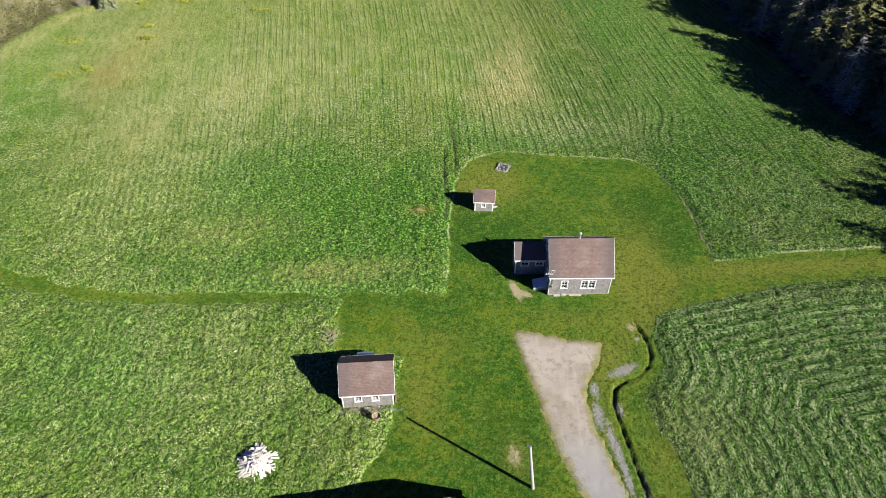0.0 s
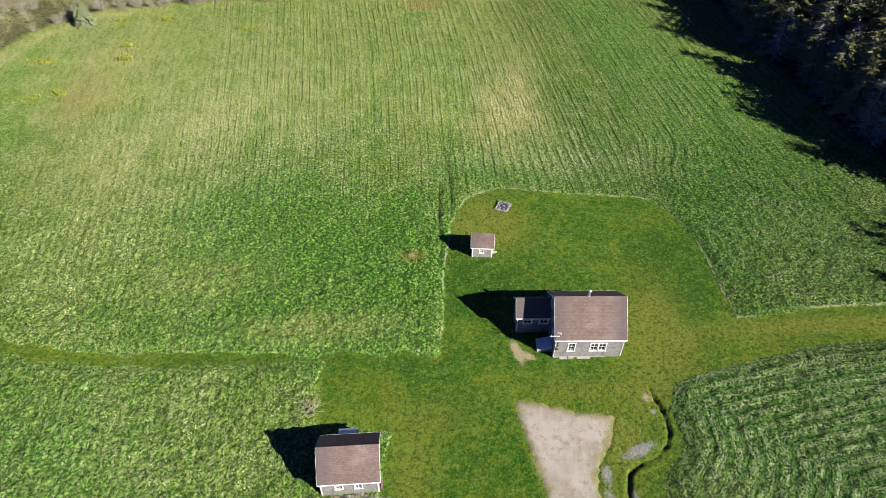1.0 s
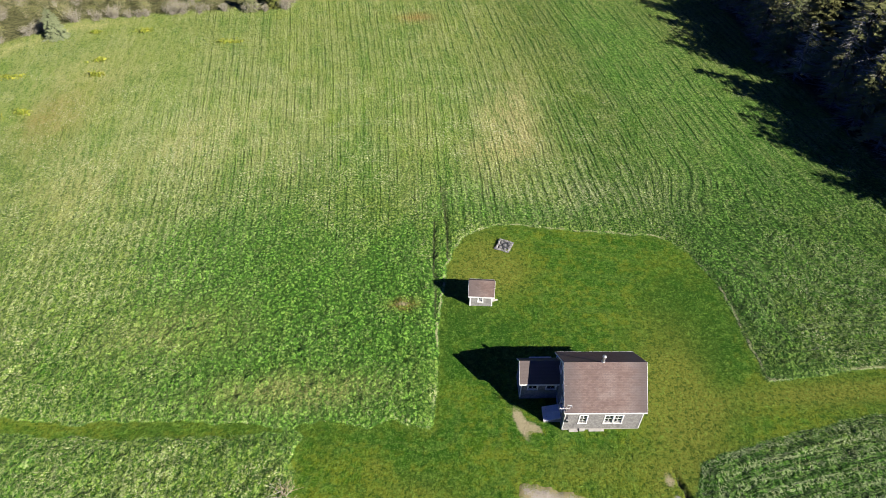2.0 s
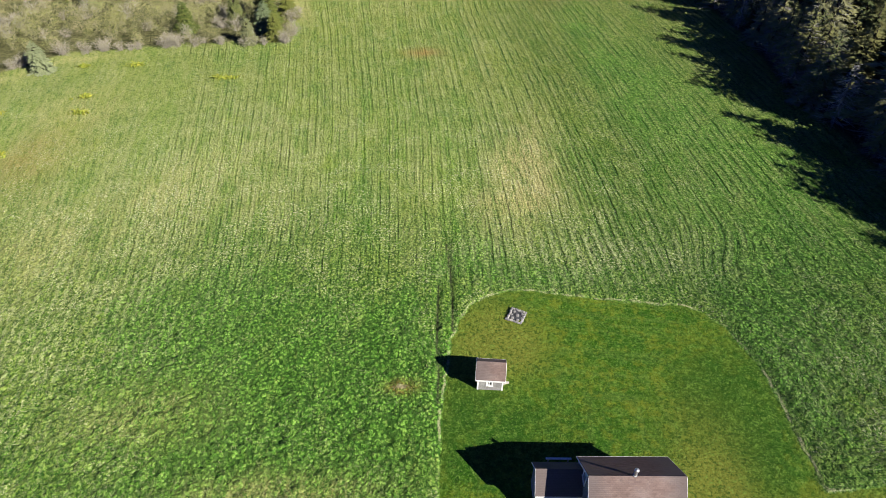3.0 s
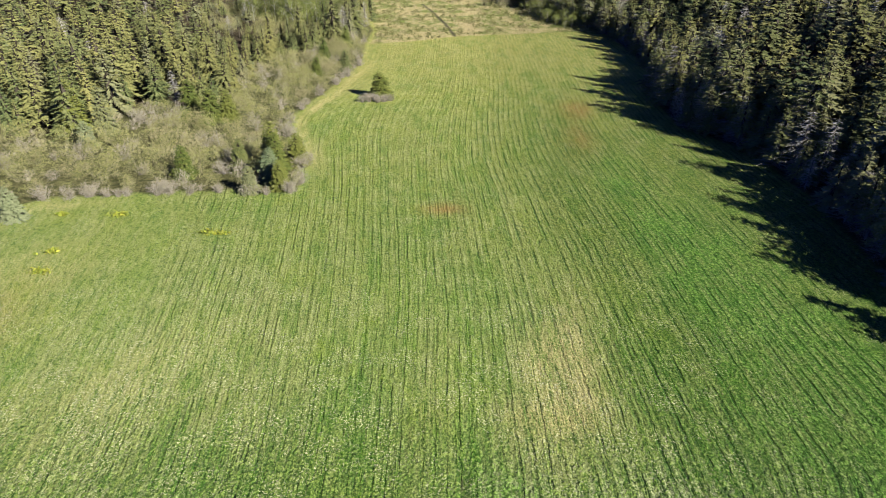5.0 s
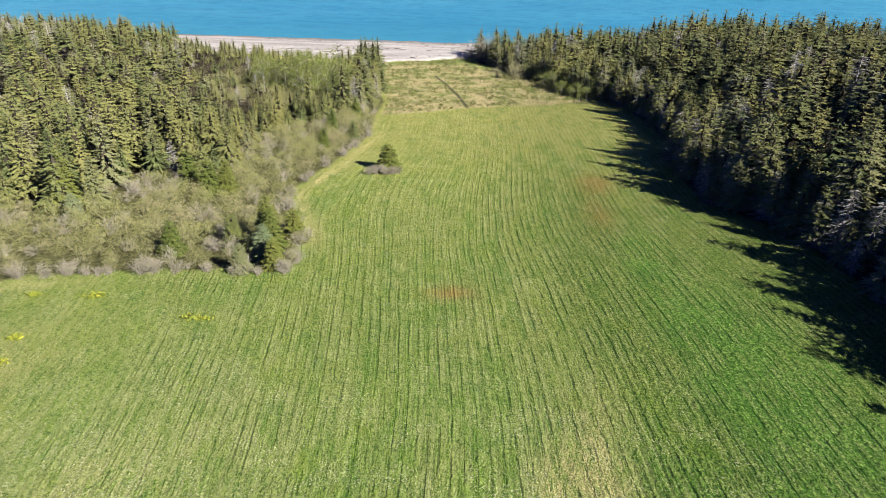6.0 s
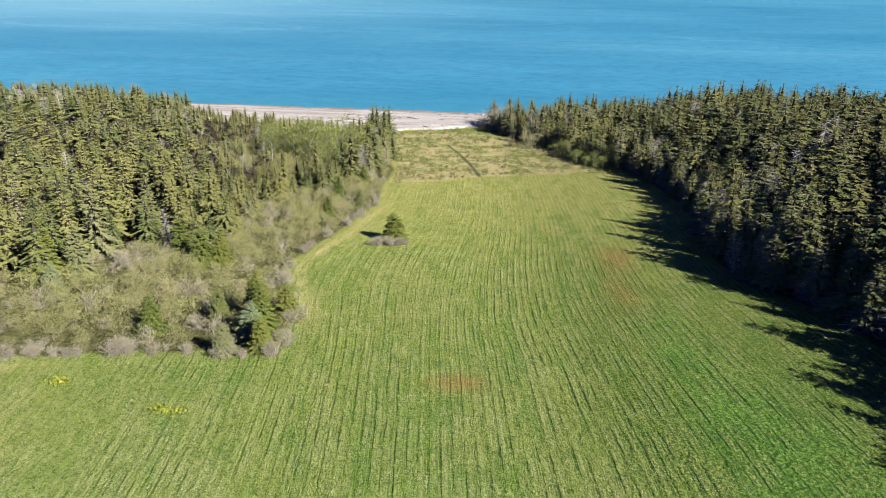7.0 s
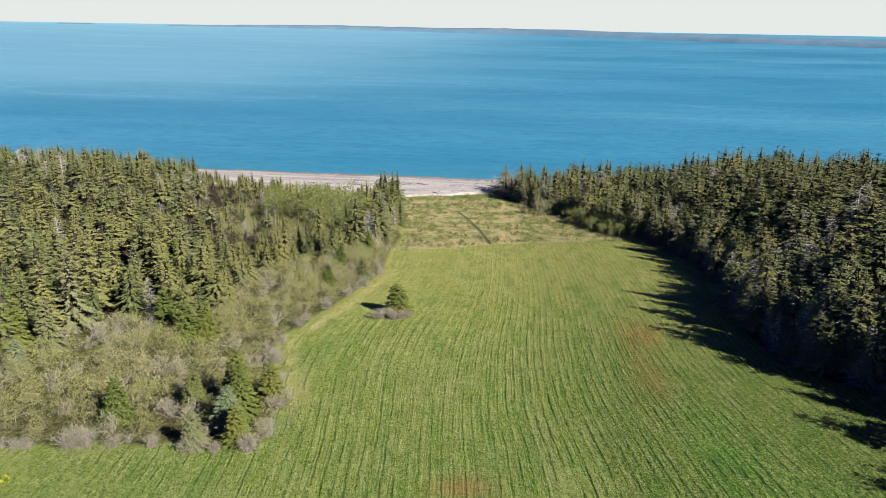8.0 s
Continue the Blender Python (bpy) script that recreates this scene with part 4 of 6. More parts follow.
def gable_house(ob, L, D, eave, ridge, wall, roofs, over=0.2, front=(), left=(), right=(), sunk=0.45, th=0.16, corner=0.11):
    """Walls, gables, two roof slopes and trim of a gabled building; its front left foot is the thing's origin, x runs along the front."""
    k = (ridge - eave) / (D / 2 + over)
    top = eave + k * over - 0.10
    holes = list(front)
    part("wall", wall_with_openings(0, L, -sunk, top, 0, th, holes, True), wall, ob, "grey shingled front wall")
    part("wall", wall_with_openings(0, L, -sunk, top, D - th, D, (), True), wall, ob)
    for x0, x1, hs in ((0, th, left), (L - th, L, right)):
        low = [h for h in hs if h[2] < top]
        part("wall", wall_with_openings(th, D - th, -sunk, top, x0, x1, low, False), wall, ob)
        bm = bmesh.new()
        slab(bm, [(0, top), (D, top), (D / 2, ridge - 0.12)], 0, x0, x1)
        part("gable", bm, wall, ob)
    tk = 0.10
    for sgn, mat, label in ((1, roofs[0], "faded pinkish brown shingle roof slope"), (-1, roofs[1], "dark brown shingle roof slope")):
        ye, yr = (-over, D / 2) if sgn > 0 else (D + over, D / 2)
        bm = bmesh.new()
        slab(bm, [(ye, eave), (yr, ridge), (yr, ridge - tk * 1.3), (ye, eave - tk)], 0, -over, L + over)
        part("roof", bm, mat, ob, label)
        bm = bmesh.new()
        a, b = sorted((ye - sgn * 0.025, ye))
        box(bm, -over, a, eave - tk - 0.10, L + over, b, eave - 0.012)
        part("fascia", bm, TRIM, ob, "white eave board")
        for x0 in (-over - 0.03, L + over):
            bm = bmesh.new()
            slab(bm, [(ye, eave - 0.02), (yr, ridge - 0.02), (yr, ridge - 0.21), (ye, eave - 0.19)], 0, x0, x0 + 0.03)
            part("rake_board", bm, TRIM, ob)
    bm = bmesh.new()
    slab(bm, [(D / 2 - 0.16, ridge - 0.16 * k + 0.015), (D / 2, ridge + 0.025), (D / 2 + 0.16, ridge - 0.16 * k + 0.015), (D / 2, ridge - 0.02)], 0, -over, L + over)
    part("ridge_cap", bm, roofs[0], ob)
    for cx, cy in ((0, 0), (L, 0), (0, D), (L, D)):
        bm = bmesh.new()
        sx, sy = (-1 if cx == 0 else 1), (-1 if cy == 0 else 1)
        xa, xb = sorted((cx + sx * 0.025, cx - sx * corner))
        ya, yb = sorted((cy + sy * 0.025, cy))
        box(bm, xa, ya, -0.05, xb, yb, top - 0.02)
        xa, xb = sorted((cx + sx * 0.025, cx))
        ya, yb = sorted((cy, cy - sy * corner))
        box(bm, xa, ya, -0.05, xb, yb, top - 0.02)
        part("corner_board", bm, TRIM, ob)
    for u0, u1, z0, z1 in front:
        window_unit(ob, u0, u1, z0, z1, 0.0, -1)
    return k, top


# main house with its low wing
HOUSE = pose(13.0, 54.45, 2.45, rz=0.8)
house = empty_at("house", HOUSE, "grey shingled cottage with white trim and faded brown roof", "house")
gable_house(house, 7.34, 6.5, 3.13, 6.27, WALL_GREY, (ROOF_BROWN, ROOF_SHADED),
            front=[(1.46, 2.12, 1.06, 2.32), (3.86, 4.58, 1.06, 2.32), (4.74, 5.46, 1.06, 2.32)], left=[(1.3, 2.1, 1.05, 2.3)], corner=0.05)
for u in (1.75, 3.9):
    window_unit(house, u, u + 0.75, 3.62, 4.72, -0.03, -1, along_x=False)
window_unit(house, 1.3, 2.1, 1.05, 2.3, 0.0, -1, along_x=False)
chimney = part("chimney", rod(rod(bmesh.new(), (3.46, 3.35, 5.9), (3.46, 3.35, 6.95), 0.13, sides=14), (3.46, 3.35, 6.25), (3.46, 3.35, 6.32), 0.19, sides=14), METAL, house, "pale metal stove pipe")
part("cap", rod(rod(bmesh.new(), (3.46, 3.35, 6.95), (3.46, 3.35, 7.08), 0.19, 0.19, 14), (3.46, 3.35, 7.08), (3.46, 3.35, 7.18), 0.19, 0.05, 14), METAL, chimney)
bm = bmesh.new()
rod(bm, (-0.05, -0.07, 0.4), (-0.05, -0.07, 4.3), 0.035)
part("mast", bm, METAL, house, "metal service mast for the power line")
bm = bmesh.new()
rod(bm, (-0.75, -0.1, 3.72), (0.25, -0.1, 3.72), 0.03), rod(bm, (-0.05, -0.07, 4.3), (0.32, -0.2, 4.42), 0.05)
rod(bm, (0.1, -0.1, 3.72), (0.32, -0.15, 4.3), 0.022), rod(bm, (0.32, -0.2, 4.42), (0.36, -0.2, 4.1), 0.022)
part("bracket", bm, TRIM, house, "white service bracket with insulators")
for k in range(3):
    part("insulator", rod(bmesh.new(), (-0.65 + 0.28 * k, -0.1, 3.74), (-0.65 + 0.28 * k, -0.1, 3.9), 0.04, 0.03), TRIM, house)
meter = part("meter_box", bevelled(box(bmesh.new(), 0.12, -0.17, 1.35, 0.38, -0.02, 1.8), 0.02), METAL, house)
part("dial", rod(bmesh.new(), (0.25, -0.17, 1.6), (0.25, -0.24, 1.6), 0.09, 0.085, 14), GLASS, meter)
part("conduit", rod(bmesh.new(), (0.25, -0.05, 1.8), (0.25, -0.05, 3.0), 0.025), BLACK_WIRE, house)
part("foundation", box(bmesh.new(), -0.02, -0.03, -0.7, 7.36, 6.53, -0.02), CONCRETE, house, "low pale concrete footing")
# low wing at the gable
WY, WZ = 3.77, 2.13   # its front face and its eave
wing_holes = [(-2.98, -2.12, WZ - 1.10, WZ - 0.16), (-1.18, -0.32, WZ - 1.10, WZ - 0.16)]
part("wall", wall_with_openings(-3.72, 0, -0.9, WZ, WY, WY + 0.14, wing_holes, True), WALL_GREY, house, "grey shingled wall of the low wing")
part("wall", wall_with_openings(-3.72, 0, -0.9, WZ, 6.36, 6.5, (), True), WALL_GREY, house)
bm = bmesh.new()
slab(bm, [(WY + 0.14, -0.9), (6.36, -0.9), (6.36, WZ), (5.13, WZ + 1.44), (WY + 0.14, WZ)], 0, -3.72, -3.58)
part("gable", bm, WALL_GREY, house)
for ya, yb, mat in ((WY - 0.2, 5.13, ROOF_BROWN), (6.70, 5.13, ROOF_SHADED)):
    za, zb = WZ + 0.02, WZ + 1.74
    bm = bmesh.new()
    slab(bm, [(ya, za), (yb, zb), (yb, zb - 0.13), (ya, za - 0.1)], 0, -3.92, -0.02)
    part("roof", bm, mat, house, "brown shingle roof of the low wing")
    bm = bmesh.new()
    slab(bm, [(ya, za - 0.02), (yb, zb - 0.02), (yb, zb - 0.2), (ya, za - 0.18)], 0, -3.95, -3.92)
    part("rake_board", bm, TRIM, house)
part("fascia", box(bmesh.new(), -3.92, WY - 0.225, WZ - 0.18, -0.02, WY - 0.2, WZ + 0.01), TRIM, house)
part("corner_board", box(bmesh.new(), -3.745, WY - 0.025, -0.4, -3.625, WY, WZ - 0.03), TRIM, house)
for u0, u1, z0, z1 in wing_holes:
    window_unit(house, u0, u1, z0, z1, WY, -1, lights=1)

# cellar hatch against the gable wall
hatch = empty_at("cellar_hatch", HOUSE @ pose(-1.62, 0.85, -0.55), "white painted sloping cellar hatch beside the cottage", "hatch")
bm = bmesh.new()
slab(bm, [(0, 0.0), (1.6, 0.0), (1.6, 0.88), (0, 0.42)], 1, 0.03, 1.57)
part("body", bm, CONCRETE, hatch, "concrete side walls")
for y0 in (0.0, 0.81):
    bm = bmesh.new()
    slab(bm, [(-0.05, 0.42), (1.58, 0.90), (1.58, 0.95), (-0.05, 0.47)], 1, y0, y0 + 0.79)
    leaf = part("hatch_door", bm, TRIM, hatch, "white painted hatch leaf")
    part("handle", box(bmesh.new(), 0.25, y0 + 0.36, 0.56, 0.30, y0 + 0.46, 0.62), METAL, leaf)

# pale slabs along the foot of the front wall
for x0, w, d, h in ((0.66, 0.85, 0.26, 0.20), (1.62, 0.55, 0.20, 0.34), (2.56, 1.48, 0.24, 0.18)):
    sl = part("stone_slab", bevelled(box(bmesh.new(), 0, 0, -0.3, w, d, h), 0.02), CONCRETE)
    sl.matrix_basis = HOUSE @ pose(x0, -0.03 - d, -0.25)
    tagged(sl, "pale concrete slab at the foot of the wall", "slab", "slabs along the cottage")

# rail behind the wing
rail = empty_at("board_rail", HOUSE @ pose(-2.35, 8.15, -0.9), "pale wooden board on two short posts", "rail")
part("board", bevelled(box(bmesh.new(), 0, -0.10, 1.0, 2.3, 0.10, 1.06), 0.01), TRIM, rail)
for x in (0.2, 2.0):
    part("post", box(bmesh.new(), x, -0.045, -0.2, x + 0.09, 0.045, 1.0), OLD_WOOD, rail)

# small barn
BARN = pose(-10.2, 38.32, 2.98, rz=3.9)
barn = empty_at("small_barn", BARN, "small grey shingled barn with white trim and brown roof", "barn")
gable_house(barn, 5.31, 4.6, 2.47, 4.80, WALL_GREY, (ROOF_BROWN, ROOF_SHADED),
            front=[(1.38, 1.98, 1.12, 2.12), (3.16, 3.76, 1.12, 2.12)])
part("foundation", box(bmesh.new(), -0.02, -0.03, -0.7, 5.33, 4.63, -0.02), STONE, barn, "low field stone footing")
random.seed(5)
for k in range(11):
    r = 0.10 + 0.12 * random.random()
    bm = bmesh.new()
    bmesh.ops.create_icosphere(bm, subdivisions=1, radius=r)
    for v in bm.verts:
        v.co = Vector((v.co.x * (1 + random.random() * 0.5), v.co.y, v.co.z * 0.7)) * (0.85 + 0.3 * random.random())
    st = part("field_stone", bm, STONE_PALE if k % 3 else STONE)
    st.matrix_basis = BARN @ pose(2.2 + 0.30 * k, -0.22 - 0.12 * random.random(), 0.06, rz=random.random() * 180)
    tagged(st, "rough grey field stone at the foot of the barn", "stone", "stones along the barn")
bm = bmesh.new()
box(bm, 0, 0, 0, 0.18, 0.35, 0.5), box(bm, 0.02, 0.4, 0, 0.2, 0.9, 0.34), box(bm, 0.05, 0.1, 0.5, 0.22, 0.6, 0.56)
stack = part("board_stack", bm, plain("red_brown_boards", (0.26, 0.15, 0.125), (0.16, 0.10, 0.085), 4, 0.85))
stack.matrix_basis = BARN @ pose(5.42, 0.2, -0.05)
tagged(stack, "short red-brown boards stacked against the barn", "boards")
# lean-to behind the barn
lean = empty_at("lean_to", BARN @ pose(1.42, 4.68, -0.2), "low white lean-to roof behind the small barn", "lean-to")
bm = bmesh.new()
slab(bm, [(0.0, 2.55), (1.50, 1.30), (1.50, 1.23), (0.0, 2.48)], 0, 0, 1.85)
part("roof", bm, plain("pale_metal_sheet", (0.66, 0.68, 0.70), (0.55, 0.57, 0.60), 2, 0.5), lean, "pale metal sheet roof")
for x, y in ((0.05, 1.35), (1.72, 1.35), (0.05, 0.05), (1.72, 0.05)):
    part("post", box(bmesh.new(), x, y, -0.4, x + 0.09, y + 0.09, 1.30 + (1.10 if y < 1 else 0)), OLD_WOOD, lean)

# garden shed
SHED = pose(4.65, 71.33, 0.20, rz=-2.9)
shed = empty_at("garden_shed", SHED, "tiny grey shingled shed with white trim and brown roof", "shed")
gable_house(shed, 2.55, 2.3, 2.0, 3.27, WALL_PALE, (ROOF_BROWN, ROOF_BROWN), front=[(0.98, 1.42, 0.95, 1.72)], th=0.12, corner=0.13)
door = part("door", box(bmesh.new(), 2.555, 0.65, 0.05, 2.60, 1.5, 1.9), TRIM, shed, "white painted plank door")
part("handle", rod(bmesh.new(), (2.62, 0.75, 0.95), (2.62, 0.75, 1.1), 0.02), METAL, door)
step_ = part("door_step", bevelled(box(bmesh.new(), 0, 0, -0.2, 0.62, 0.75, 0.16), 0.02), CONCRETE)
step_.matrix_basis = SHED @ pose(2.62, 0.45, -0.02)
tagged(step_, "pale slab step at the shed door", "step")

# the large barn whose shadow falls across the lawn
big = empty_at("large_barn", pose(-13.6, 6.1, 3.9), "long low barn with a pale roof edge", "barn")
prof = [(0, 2.15), (14.4, 4.25), (19.2, 3.1)]
for (xa, za), (xb, zb) in zip(prof, prof[1:]):
    bm = bmesh.new()
    slab(bm, [(xa, 0), (xa, 1), (xb, 1), (xb, 0)], 2, 0, 0.1)
    for v in bm.verts:
        t = (v.co.x - xa) / (xb - xa)
        v.co = Vector((v.co.x, v.co.y * 20.2, za + (zb - za) * t + (0 if v.co.z < 0.05 else 0.1)))
    part("roof", bm, plain("pale_roof_sheet", (0.40, 0.37, 0.35), (0.30, 0.28, 0.265), 2, 0.7), big, "pale weathered roof slope")
    bm = bmesh.new()
    slab(bm, [(xa + 0.2, -0.6), (xb - 0.2, -0.6), (xb - 0.2, zb), (xa + 0.2, za)] , 1, 19.7, 19.9)
    part("wall", bm, WALL_GREY, big)
    bm = bmesh.new()
    slab(bm, [(xa + 0.2, -0.6), (xb - 0.2, -0.6), (xb - 0.2, zb), (xa + 0.2, za)], 1, 0.3, 0.5)
    part("wall", bm, WALL_GREY, big)
for x, h in ((0.2, 2.15), (18.8, 3.15)):
    part("wall", box(bmesh.new(), x, 0.5, -0.6, x + 0.2, 19.7, h), WALL_GREY, big)


# ---- things in the yard ----
pole = empty_at("utility_pole", pose(8.82, 29.0, ground_at(8.82, 29.0)), "pale leaning wooden utility pole on the lawn", "utility pole")
bm = bmesh.new()
rod(bm, (0, 0, -0.4), (-1.08, 0, 8.15), 0.17, 0.115, 12)
part("post", bm, POLE_WOOD, pole)
part("bracket", rod(rod(bmesh.new(), (-1.02, 0, 7.8), (-1.25, 0.22, 7.9), 0.04), (-1.25, 0.22, 7.75), (-1.25, 0.22, 8.1), 0.06), METAL, pole, "grey line bracket")
part("cap", rod(bmesh.new(), (-1.08, 0, 8.15), (-1.085, 0, 8.2), 0.13, 0.1, 12), METAL, pole)

# heap of old boards and posts
heap = empty_at("wood_heap", pose(-18.0, 31.85, ground_at(-18.0, 31.85)), "heap of silvery grey old boards and driftwood", "wood heap")
random.seed(11)
shapes = []
for w, t in ((0.16, 0.05), (0.12, 0.10), (0.20, 0.04), (0.09, 0.09)):
    bm = bevelled(box(bmesh.new(), -0.5, -w / 2, -t / 2, 0.5, w / 2, t / 2), 0.008)
    me = bpy.data.meshes.new("plank")
    bm.to_mesh(me)
    bm.free()
    me.materials.append(BLEACHED)
    shapes.append(me)
for k in range(150):
    a, r = random.random() * 2 * math.pi, 1.45 * math.sqrt(random.random())
    ob = new("plank", shapes[k % 4])
    ob.parent = heap
    lean_a = 8 + 28 * random.random()
    z = 0.08 + 1.0 * max(0.0, 1 - r / 1.7) * random.random() + 0.12
    ob.matrix_basis = pose(r * math.cos(a), r * math.sin(a), z, 0, lean_a, math.degrees(a) + random.gauss(0, 32)) @ Matrix.Diagonal((0.9 + 1.2 * random.random(), 1.25, 1, 1))

# fire place ringed with stones
fire = empty_at("fire_pit", pose(9.33, 81.8, ground_at(9.33, 81.8), rz=-24), "square stone fire pit with dark ash on the lawn", "fire pit")
bm = bmesh.new()
slab(bm, [(-0.75, -0.84), (0.75, -0.84), (0.75, 0.84), (-0.75, 0.84)], 2, -0.1, 0.07)
part("ash_bed", bm, CHARCOAL, fire, "black ash and charcoal")
random.seed(8)
for k in range(34):
    side, t = k % 4, (k // 4 + random.random() * 0.4) / 8.6 * 2 - 1
    x, y = ((t * 0.88, -0.88), (t * 0.88, 0.88), (-0.82, t * 0.88), (0.82, t * 0.88))[side]
    bm = bmesh.new()
    bmesh.ops.create_icosphere(bm, subdivisions=1, radius=0.17)
    for v in bm.verts:
        v.co *= 0.8 + 0.45 * random.random()
        v.co.z *= 0.75
    st = part("stone", bm, STONE_PALE if random.random() < 0.65 else STONE, fire)
    st.location = (x * 0.98 + random.uniform(-.05, .05), y * 0.98 + random.uniform(-.05, .05), 0.09)
for x, y, r in ((-0.45, 0.45, 0.20), (0.05, 0.1, 0.22), (0.5, 0.5, 0.17), (-0.35, -0.5, 0.23), (0.3, -0.55, 0.19), (0.62, -0.1, 0.14), (-0.6, -0.05, 0.16)):
    bm = bmesh.new()
    bmesh.ops.create_icosphere(bm, subdivisions=2, radius=r)
    for v in bm.verts:
        v.co *= 0.85 + 0.25 * random.random()
        v.co.z *= 0.6
    st = part("stone", bm, STONE, fire, "round stone in the ash")
    st.location = (x, y, 0.12)

# tapered wooden tub by the barn
tub = empty_at("wooden_tub", pose(-6.55, 36.55, ground_at(-6.55, 36.55) - 0.02), "tapered tan wooden tub of dry litter beside the barn", "tub")
bm = bmesh.new()
for k in range(18):
    a0, a1 = (k + 0.04) * math.pi / 9, (k + 0.96) * math.pi / 9
    lo, hi = 0.26, 0.46
    pts = [(r * math.cos(a), r * math.sin(a), z) for z, q in ((0, lo), (0.85, hi)) for a in (a0, a1) for r in (q, q - 0.035)]
    vs = [bm.verts.new(p) for p in pts]
    for f in ((0, 2, 6, 4), (1, 5, 7, 3), (4, 6, 7, 5), (0, 4, 5, 1), (2, 3, 7, 6)):
        bm.faces.new([vs[i] for i in f])
part("staves", bm, TAN_WOOD, tub)
part("soil", rod(bmesh.new(), (0, 0, 0.02), (0, 0, 0.62), 0.23, 0.39, 18), plain("dry_litter", (0.36, 0.30, 0.21), (0.24, 0.195, 0.13), 9, 0.9), tub, "dry tan litter filling")
for z, r in ((0.2, 0.315), (0.66, 0.425)):
    bm = bmesh.new()
    bmesh.ops.create_cone(bm, cap_ends=False, segments=24, radius1=r, radius2=r + 0.012, depth=0.05)
    bmesh.ops.translate(bm, verts=bm.verts, vec=(0, 0, z))
    part("hoop", bm, METAL, tub, "rusty iron hoop")
part("stake", rod(bmesh.new(), (0.05, -0.1, 0.6), (-0.3, 0.42, 0.98), 0.04, 0.03), OLD_WOOD, tub)

# brushwood by the field's edge
brush = empty_at("brushwood_pile", pose(-12.9, 47.6, ground_at(-12.9, 47.6)), "small pile of dry bare branches in the grass", "brushwood")
random.seed(21)
for k in range(26):
    a = random.random() * 2 * math.pi
    x, y = random.gauss(0.2, 0.4), random.gauss(0, 0.3)
    bm = bmesh.new()
    l = 0.6 + 0.9 * random.random()
    p0 = Vector((x, y, 0.05 + 0.25 * random.random()))
    p1 = p0 + Vector((math.cos(a) * l, math.sin(a) * l, 0.2 + 0.55 * random.random()))
    rod(bm, p0, p1, 0.03, 0.01, 5)
    mid = p0.lerp(p1, 0.55)
    rod(bm, mid, mid + Vector((math.cos(a + 0.8) * 0.35, math.sin(a + 0.8) * 0.35, 0.25)), 0.015, 0.006, 4)
    part("branch", bm, OLD_WOOD if k % 2 else TAN_WOOD, brush)


# ---- vegetation ----
def needle_material(name, a, b, sunlit):
    m = Mat(name, 0.75, 0.0, 0.2)
    isl, tree = m.random(True), m.math("FRACT", m.math("ADD", m.attr("tint"), m.random()))
    c = m.mix(tree, a, b)
    c = m.mix(m.step(m.math("FRACT", m.math("MULTIPLY", tree, 7.3)), 0.80, 0.95, 0.0, 0.6), c, (0.185, 0.190, 0.125))
    c = m.mix(m.step(isl, 0.2, 1.0, 0.0, 0.35), c, sunlit)
    c = m.mix(m.step(m.noise(2.5, 2.0), 0.52, 0.75, 0.0, 0.35), c, (0.10, 0.085, 0.05))
    m.color(c)
    m.b.inputs["Diffuse Roughness"].default_value = 0.8
    return m.m


def leaf_material(name, a, b, c2=None, rough=0.8):
    m = Mat(name, rough, 0.0, 0.15)
    isl = m.random(True)
    c = m.mix(isl, a, b)
    if c2:
        c = m.mix(m.step(m.math("FRACT", m.math("ADD", m.attr("tint"), m.random())), 0.55, 1.0), c, c2)
    m.color(c)
    return m.m


NEEDLE = needle_material("spruce_needles", (0.072, 0.100, 0.036), (0.205, 0.200, 0.066), (0.285, 0.282, 0.108))
NEEDLE_BLUE = needle_material("blue_spruce_needles", (0.100, 0.140, 0.066), (0.165, 0.190, 0.095), (0.29, 0.31, 0.18))
NEEDLE_YOUNG = needle_material("young_spruce_needles", (0.044, 0.076, 0.015), (0.115, 0.132, 0.027), (0.265, 0.260, 0.066))
# near-black brown that paints the shade inside the spruce crowns
CORE_SHADE = leaf_material("dark_core_shade", (0.030, 0.026, 0.018), (0.065, 0.055, 0.040))
BARK = leaf_material("grey_bark", (0.10, 0.085, 0.07), (0.17, 0.15, 0.13))
# bleached bark made darker: shade under the crowns put into the colour
BARK_SHADED = leaf_material("shaded_twigs", (0.14, 0.13, 0.115), (0.31, 0.295, 0.27))
BARK_PALE = leaf_material("bleached_bark", (0.27, 0.258, 0.24), (0.45, 0.43, 0.40))
TWIG = leaf_material("alder_twigs", (0.19, 0.18, 0.095), (0.34, 0.32, 0.19), (0.26, 0.245, 0.13))
TWIG_GREY = leaf_material("bare_grey_twigs", (0.24, 0.215, 0.165), (0.41, 0.375, 0.305))
LEAF = leaf_material("alder_leaves", (0.190, 0.205, 0.066), (0.330, 0.330, 0.125), (0.335, 0.305, 0.165))
LEAF_BRIGHT = leaf_material("birch_leaves", (0.125, 0.158, 0.038), (0.225, 0.245, 0.078))
FLOWER = leaf_material("yellow_blossom", (0.34, 0.34, 0.05), (0.16, 0.22, 0.03))
GRASS = leaf_material("field_grass_blades", (0.095, 0.205, 0.024), (0.165, 0.265, 0.046), (0.195, 0.255, 0.085))
LUSH = leaf_material("lush_grass_blades", (0.060, 0.175, 0.020), (0.110, 0.245, 0.036))
STRAW = leaf_material("dry_grass_blades", (0.21, 0.26, 0.09), (0.34, 0.35, 0.18))
SCRUB = leaf_material("shore_scrub", (0.105, 0.120, 0.040), (0.235, 0.225, 0.090), (0.42, 0.375, 0.21))


